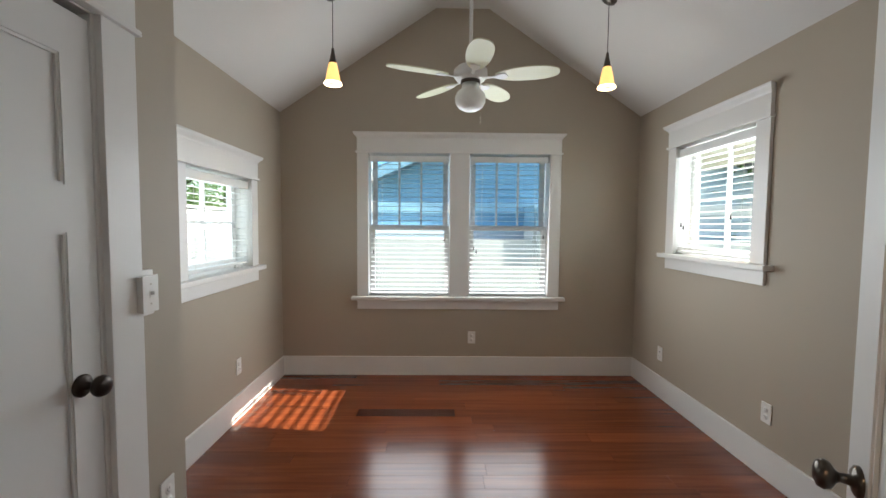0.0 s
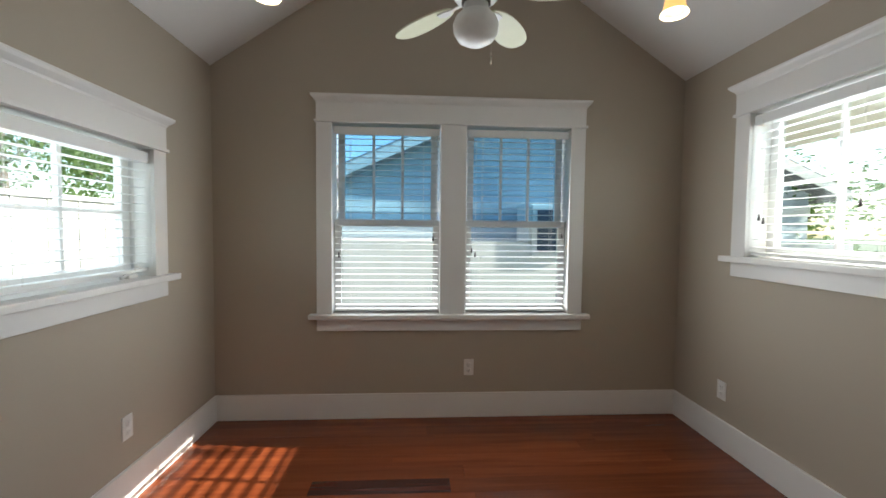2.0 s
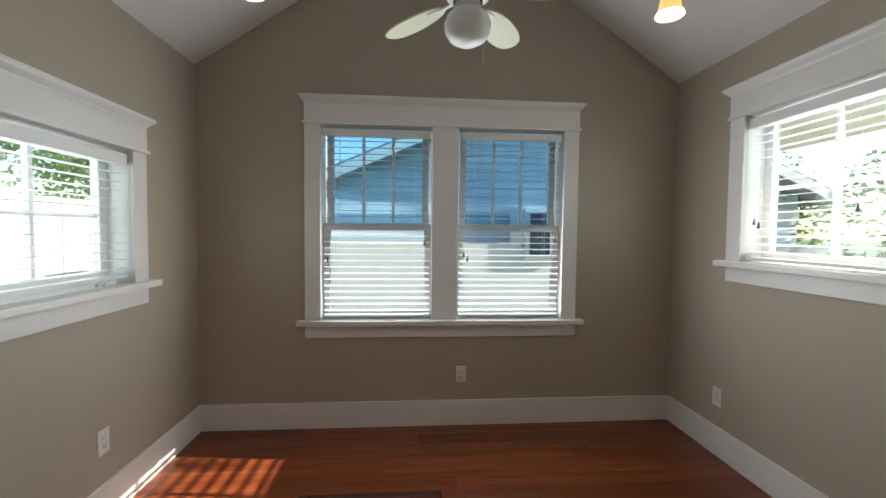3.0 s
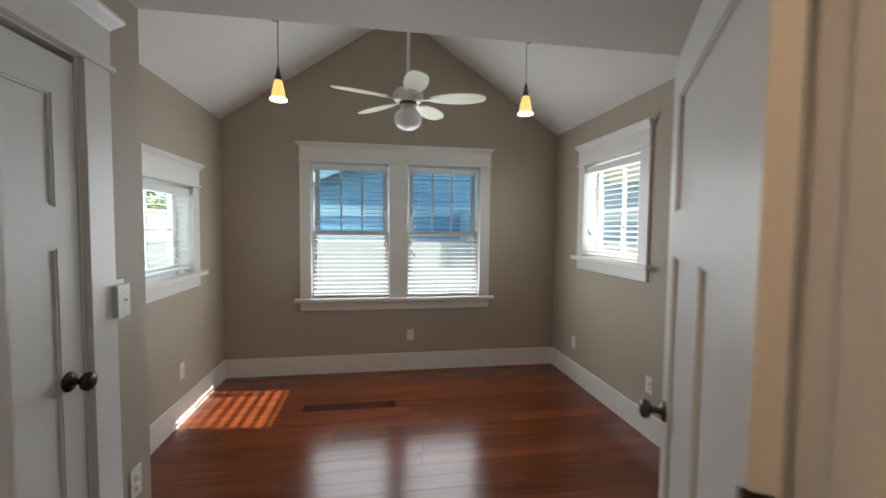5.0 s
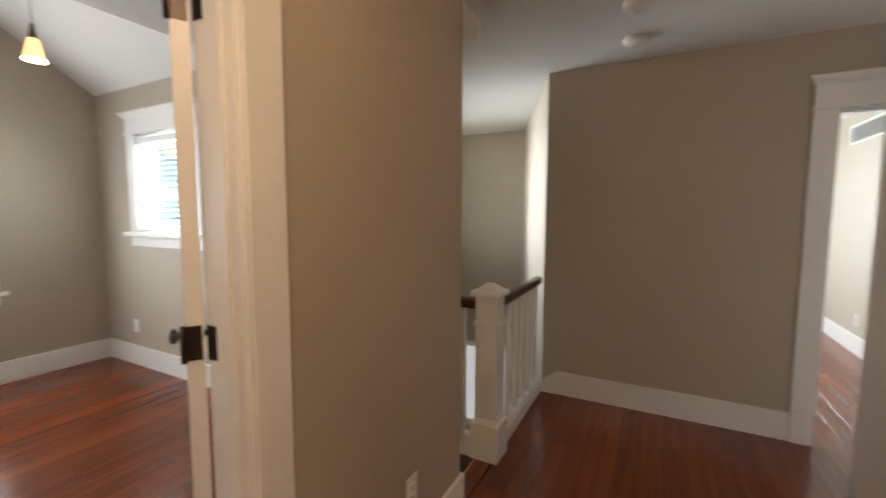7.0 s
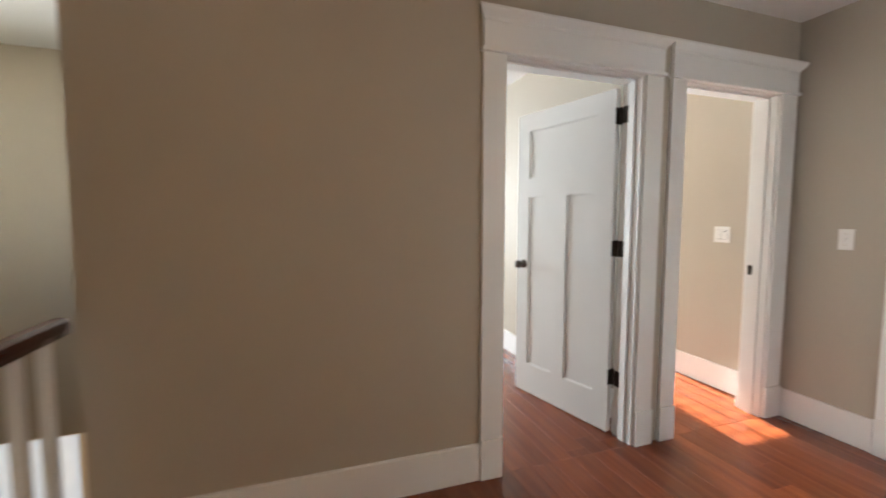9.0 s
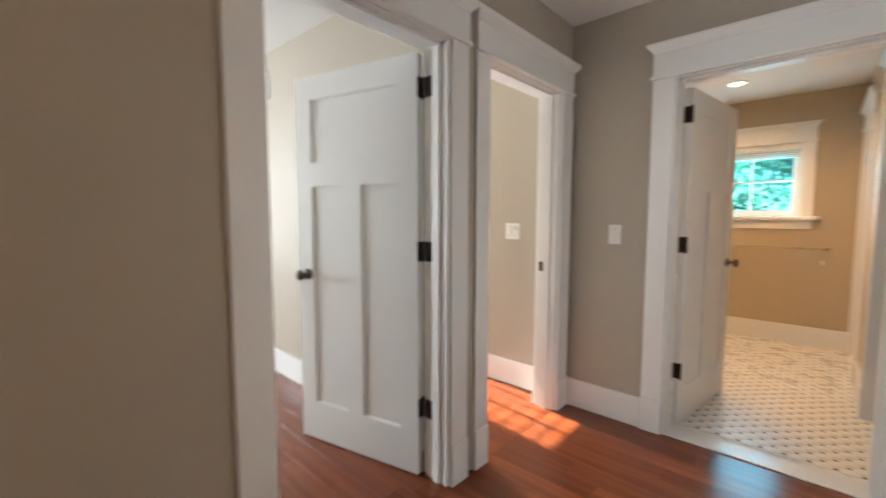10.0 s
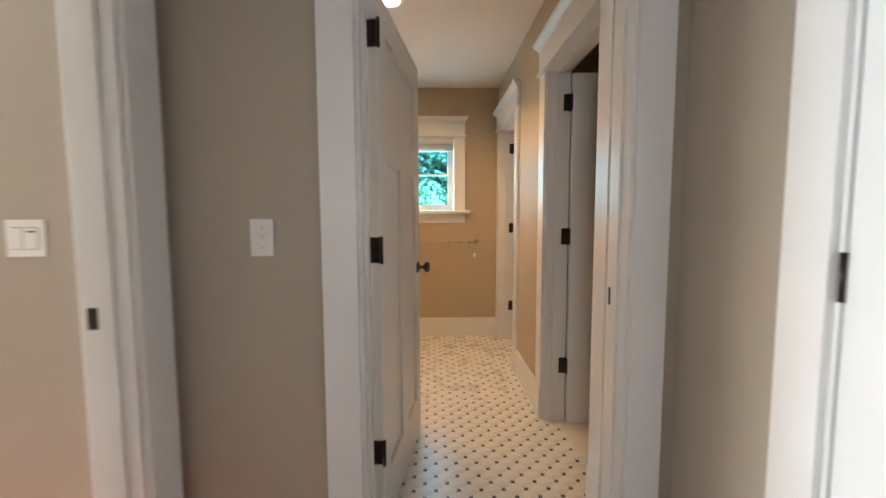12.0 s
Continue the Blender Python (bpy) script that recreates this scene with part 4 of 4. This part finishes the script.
def mosaic():
    """White octagons on a turned square net, with a black square at each corner."""
    p = 0.0693
    r, c = p / 2 - 0.0004, 0.0124
    near = []
    white, black = ([], []), ([], [])
    oct_ = [(r, -r + c), (r, r - c), (r - c, r), (-r + c, r), (-r, r - c), (-r, -r + c), (-r + c, -r), (r - c, -r)]
    s = 0.0118
    sq = [(s, 0), (0, s), (-s, 0), (0, -s)]
    k = math.sqrt(0.5)
    for i in range(-40, 41):
        for j in range(-40, 41):
            for kind, pts, (vv, ff) in ((0, oct_, white), (1, sq, black)):
                a, b = (i + 0.5 * kind) * p, (j + 0.5 * kind) * p
                cx, cy = 2.45 + (a - b) * k, -4.9 + (a + b) * k
                if not (1.92 < cx < 3.46 and -6.16 < cy < -3.63):
                    continue
                if kind == 0 and 2.0 < cx < 2.92 and cy > -4.75:
                    near.append((cx, cy))
                    continue
                n = len(vv)
                top = [(cx + (x - y) * k, cy + (x + y) * k, 0.0012 + 0.0003 * math.sin(37 * i + 11 * j)) for x, y in pts]
                vv.extend(top)
                vv.extend([(x, y, -0.0005) for x, y, _ in top])
                m = len(pts)
                ff.append(tuple(range(n, n + m)))
                ff.extend([(n + q, n + m + q, n + m + (q + 1) % m, n + (q + 1) % m) for q in range(m)])
    for name, (vv, ff), material in (("white_tiles", white, TILE), ("black_dots", black, TILEDOT)):
        me = bpy.data.meshes.new(name)
        me.from_pydata(vv, [], ff)
        me.materials.append(material)
        ob = new(name, me)
        ob.parent = bf
        tagged(ob, kind="stuff")
    one = None
    for cx, cy in near:
        mm = pose(cx, cy, 0, 0, 0, 45)
        if one is None:
            one = part("tile", prism(oct_, 2, -0.0005, 0.0013), TILE, bf, m=mm).data
        else:
            shared("tile", one, bf, mm)


mosaic()


# ---- outside ----
setting("ground", boxes((-400, -400, -3.2, 400, 400, -3.0)), GRASS, "green lawn around the house", "ground")
nh = thing("neighbour_house", "grey-blue sided house with a gable roof", "house", pose(0, 9.0, 0))
GX0, GX1, GPK, GEZ = -1.3, 8.3, 3.5, 2.15
part("wall", prism([(GX0, -3.0), (GX1, -3.0), (GX1, GEZ), (GPK, GEZ + (GPK - GX0) * 0.44), (GX0, GEZ)], 1, 0.05, 6.0), SIDING, nh)
for k in range(34):
    z = -1.0 + k * 0.16
    if z < GEZ - 0.1:
        a, b = GX0, GX1
    else:
        a = GX0 + (z + 0.16 - GEZ) / 0.44
        b = GX1 - (z + 0.16 - GEZ) / 0.44
    if b - a > 0.3:
        part("siding_board", prism([(0.045, z), (0.0, z), (0.03, z + 0.158), (0.045, z + 0.158)], 0, a, b), SIDING, nh)
for sgn, ex in ((1, GX0), (-1, GX1)):
    q = [(ex - sgn * 0.4, GEZ - 0.18), (GPK, GEZ + (GPK - GX0) * 0.44), (GPK, GEZ + (GPK - GX0) * 0.44 + 0.22), (ex - sgn * 0.4, GEZ + 0.04)]
    part("roof", prism(q, 1, -0.45, 6.2), ROOFM, nh)
    q2 = [(ex - sgn * 0.4, GEZ - 0.2), (GPK, GEZ + (GPK - GX0) * 0.44 - 0.02), (GPK, GEZ + (GPK - GX0) * 0.44 + 0.18), (ex - sgn * 0.4, GEZ)]
    part("rake_board", prism(q2, 1, -0.48, -0.452), WHITESIDE, nh)
part("belly_band", boxes((GX0, -0.03, 1.68, GX1, -0.001, 1.90)), WHITESIDE, nh)
part("lower_wall", boxes((GX0 - 3, -0.9, -3.0, GX1, 0.0, 1.15)), WHITESIDE, nh, "white sunlit lower wall")
w = part("window", boxes((2.35, -0.96, 0.90, 3.0, -0.905, 1.78)), WHITESIDE, nh)
part("pane", boxes((2.43, -0.975, 0.98, 2.92, -0.962, 1.70)), DARKGLASS, w)
part("window_bay", boxes((2.30, -0.9, 1.1, 3.05, -0.02, 1.82)), WHITESIDE, nh)
gar = thing("outbuilding", "pale board-sided outbuilding beside the house", "building", pose(-5.5, 0, 0))
part("wall", boxes((-3, -3, -3.0, 0, 18, 1.78)), PALESIDE, gar)
part("coping", boxes((-3.05, -3.05, 1.78, 0.06, 18.05, 1.86)), PALESIDE, gar)
me = None
for k in range(35):
    mm = Matrix.Translation((0.004, -2.8 + k * 0.6, 0))
    if me is None:
        me = part("batten", boxes((-0.01, -0.02, -3.0, 0.018, 0.02, 1.775)), PALESIDE, gar, m=mm).data
    else:
        shared("batten", me, gar, mm)


def tree(label, x, y, z0, height, radius, leaves, seed, low=0.3, leaf=LEAF):
    rnd = random.Random(seed)
    t = thing("tree", label, "tree", pose(x, y, z0), group="trees around the house")
    part("trunk", tube([(0, 0, 0), (0.1, 0.05, height * 0.3), (0.0, 0.1, height * 0.6), (0.1, 0, height * 0.9)], [0.22, 0.17, 0.11, 0.03], 10), BARK, t)
    tips = []
    for k in range(14):
        a, h = rnd.uniform(0, 6.28), height * rnd.uniform(low, 0.85)
        r = radius * rnd.uniform(0.5, 1.0)
        end = (r * math.cos(a), r * math.sin(a), h + rnd.uniform(0.3, 1.4))
        part("limb", tube([(0.05, 0.05, h), (end[0] * 0.5, end[1] * 0.5, h + 0.3), end], [0.07, 0.045, 0.012], 6), BARK, t)
        tips.append(end)
        tips.append((end[0] * 0.6, end[1] * 0.6, h + 0.5))
    vv, ff = [], []
    for k in range(leaves):
        c = Vector(rnd.choice(tips)) + Vector([rnd.gauss(0, radius * 0.17) for _ in range(3)])
        u = Vector([rnd.gauss(0, 1) for _ in range(3)]).normalized()
        w = u.orthogonal().normalized()
        s = rnd.uniform(0.05, 0.10)
        n = len(vv)
        vv += [c - u * s, c + w * s * 0.5 + u * s * 0.1, c + u * s, c - w * s * 0.5 + u * s * 0.1]
        ff.append((n, n + 1, n + 2, n + 3))
    me = bpy.data.meshes.new("crown")
    me.from_pydata(vv, [], ff)
    me.materials.append(leaf)
    ob = new("crown", me)
    ob.parent = t


tree("tall leafy green tree", -10.5, 9.0, -3.0, 9.5, 2.8, 10000, 1)
tree("tall leafy green tree", -11.0, 13.0, -3.0, 10.0, 3.0, 10000, 2)
tree("tall leafy green tree", -10.5, 17.5, -3.0, 10.5, 3.0, 10000, 11)
tree("leafy green tree behind the outbuilding", -11.0, 22.5, -3.0, 11.0, 3.2, 10000, 3)
tree("leafy green tree behind the outbuilding", -9.5, 27.0, -3.0, 11.0, 3.2, 9000, 12)
tree("leafy green tree beside the bright window", 9.5, 6.6, -3.0, 6.3, 1.9, 7000, 4)
# added mostly out of view; its high crown blocks the upper sun rays
tree("tall green tree added to shade the bright window", 10.0, 3.5, -3.0, 11.0, 2.1, 9000, 9, 0.79)
tree("leafy green tree beyond the lawn", 8.0, 10.5, -3.0, 7.0, 2.3, 6000, 5)
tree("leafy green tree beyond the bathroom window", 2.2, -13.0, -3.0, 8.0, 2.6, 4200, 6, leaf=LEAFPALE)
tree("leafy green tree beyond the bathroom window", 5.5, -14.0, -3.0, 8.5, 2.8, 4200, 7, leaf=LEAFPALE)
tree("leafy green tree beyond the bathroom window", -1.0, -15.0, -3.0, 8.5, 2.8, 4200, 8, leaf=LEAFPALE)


# ---- floor planks, last ----
def planks(floor, regions, y_from, width=0.12):
    """Boards along x in rows of one width; each an object on a mesh of its length."""
    rnd = random.Random(7)
    meshes = {}
    for x0, y0, x1, y1 in regions:
        k0 = math.floor((y0 - y_from) / width)
        k1 = math.ceil((y1 - y_from) / width)
        for k in range(k0, k1):
            a, b = max(y0, y_from + k * width), min(y1, y_from + (k + 1) * width)
            if b - a < 0.012:
                continue
            x = x0 - rnd.uniform(0.0, 1.2)
            dark_row = k == 0 and x0 == WEST
            if dark_row:
                x = x0
            while x < x1:
                ln = rnd.choice((0.75, 1.05, 1.35, 1.65, 1.95))
                if dark_row:
                    ln = 0.85 if x < -0.9 else 0.73 if x < 0 else 5
                if x1 - (x + ln) < 0.3:
                    ln = x1 - x
                s, e = max(x, x0), min(x + ln, x1)
                x += ln
                if e - s < 0.02:
                    continue
                key = (round(e - s, 3), round(b - a, 4))
                if key not in meshes:
                    hx, hy = key[0] / 2 - 0.0003, key[1] / 2 - 0.0003
                    bm = bmesh.new()
                    c = 0.0006
                    rows = []
                    for q, z in ((0.0, -0.012), (0.0, -c), (c, 0.0)):
                        rows.append([bm.verts.new((sx * (hx - q), sy * (hy - q), z)) for sx, sy in ((-1, -1), (1, -1), (1, 1), (-1, 1))])
                    for r0, r1 in zip(rows, rows[1:]):
                        for i in range(4):
                            bm.faces.new((r0[i], r0[(i + 1) % 4], r1[(i + 1) % 4], r1[i]))
                    bm.faces.new(rows[-1])
                    me = bpy.data.meshes.new("plank")
                    bm.to_mesh(me)
                    bm.free()
                    me.materials.append(FLOORW)
                    meshes[key] = me
                if dark_row and -0.3 < s < 0:
                    me = meshes[key].copy()
                    me.materials[0] = FLOORDARK
                    tagged(shared("plank", me, floor, pose((s + e) / 2, (a + b) / 2, 0)), "dark stained plank")
                    continue
                shared("plank", meshes[key], floor, pose((s + e) / 2, (a + b) / 2, 0))


planks(bpy.data.objects["floor"], [(WEST, 1.65, EAST, NORTH), (-0.497, 0.13, 1.87, 1.65), (1.87, 1.10, EAST, 1.65), (-1.6, -1.15, 3.47, 0.13), (1.99, 0.13, 3.47, 0.225), (1.75, HY, 3.47, -1.15), (3.47, -2.43, 6.6, -0.05), (3.47, -3.48, 4.43, -2.51), (4.43, -6.33, 7.4, -2.51)], 3.12)
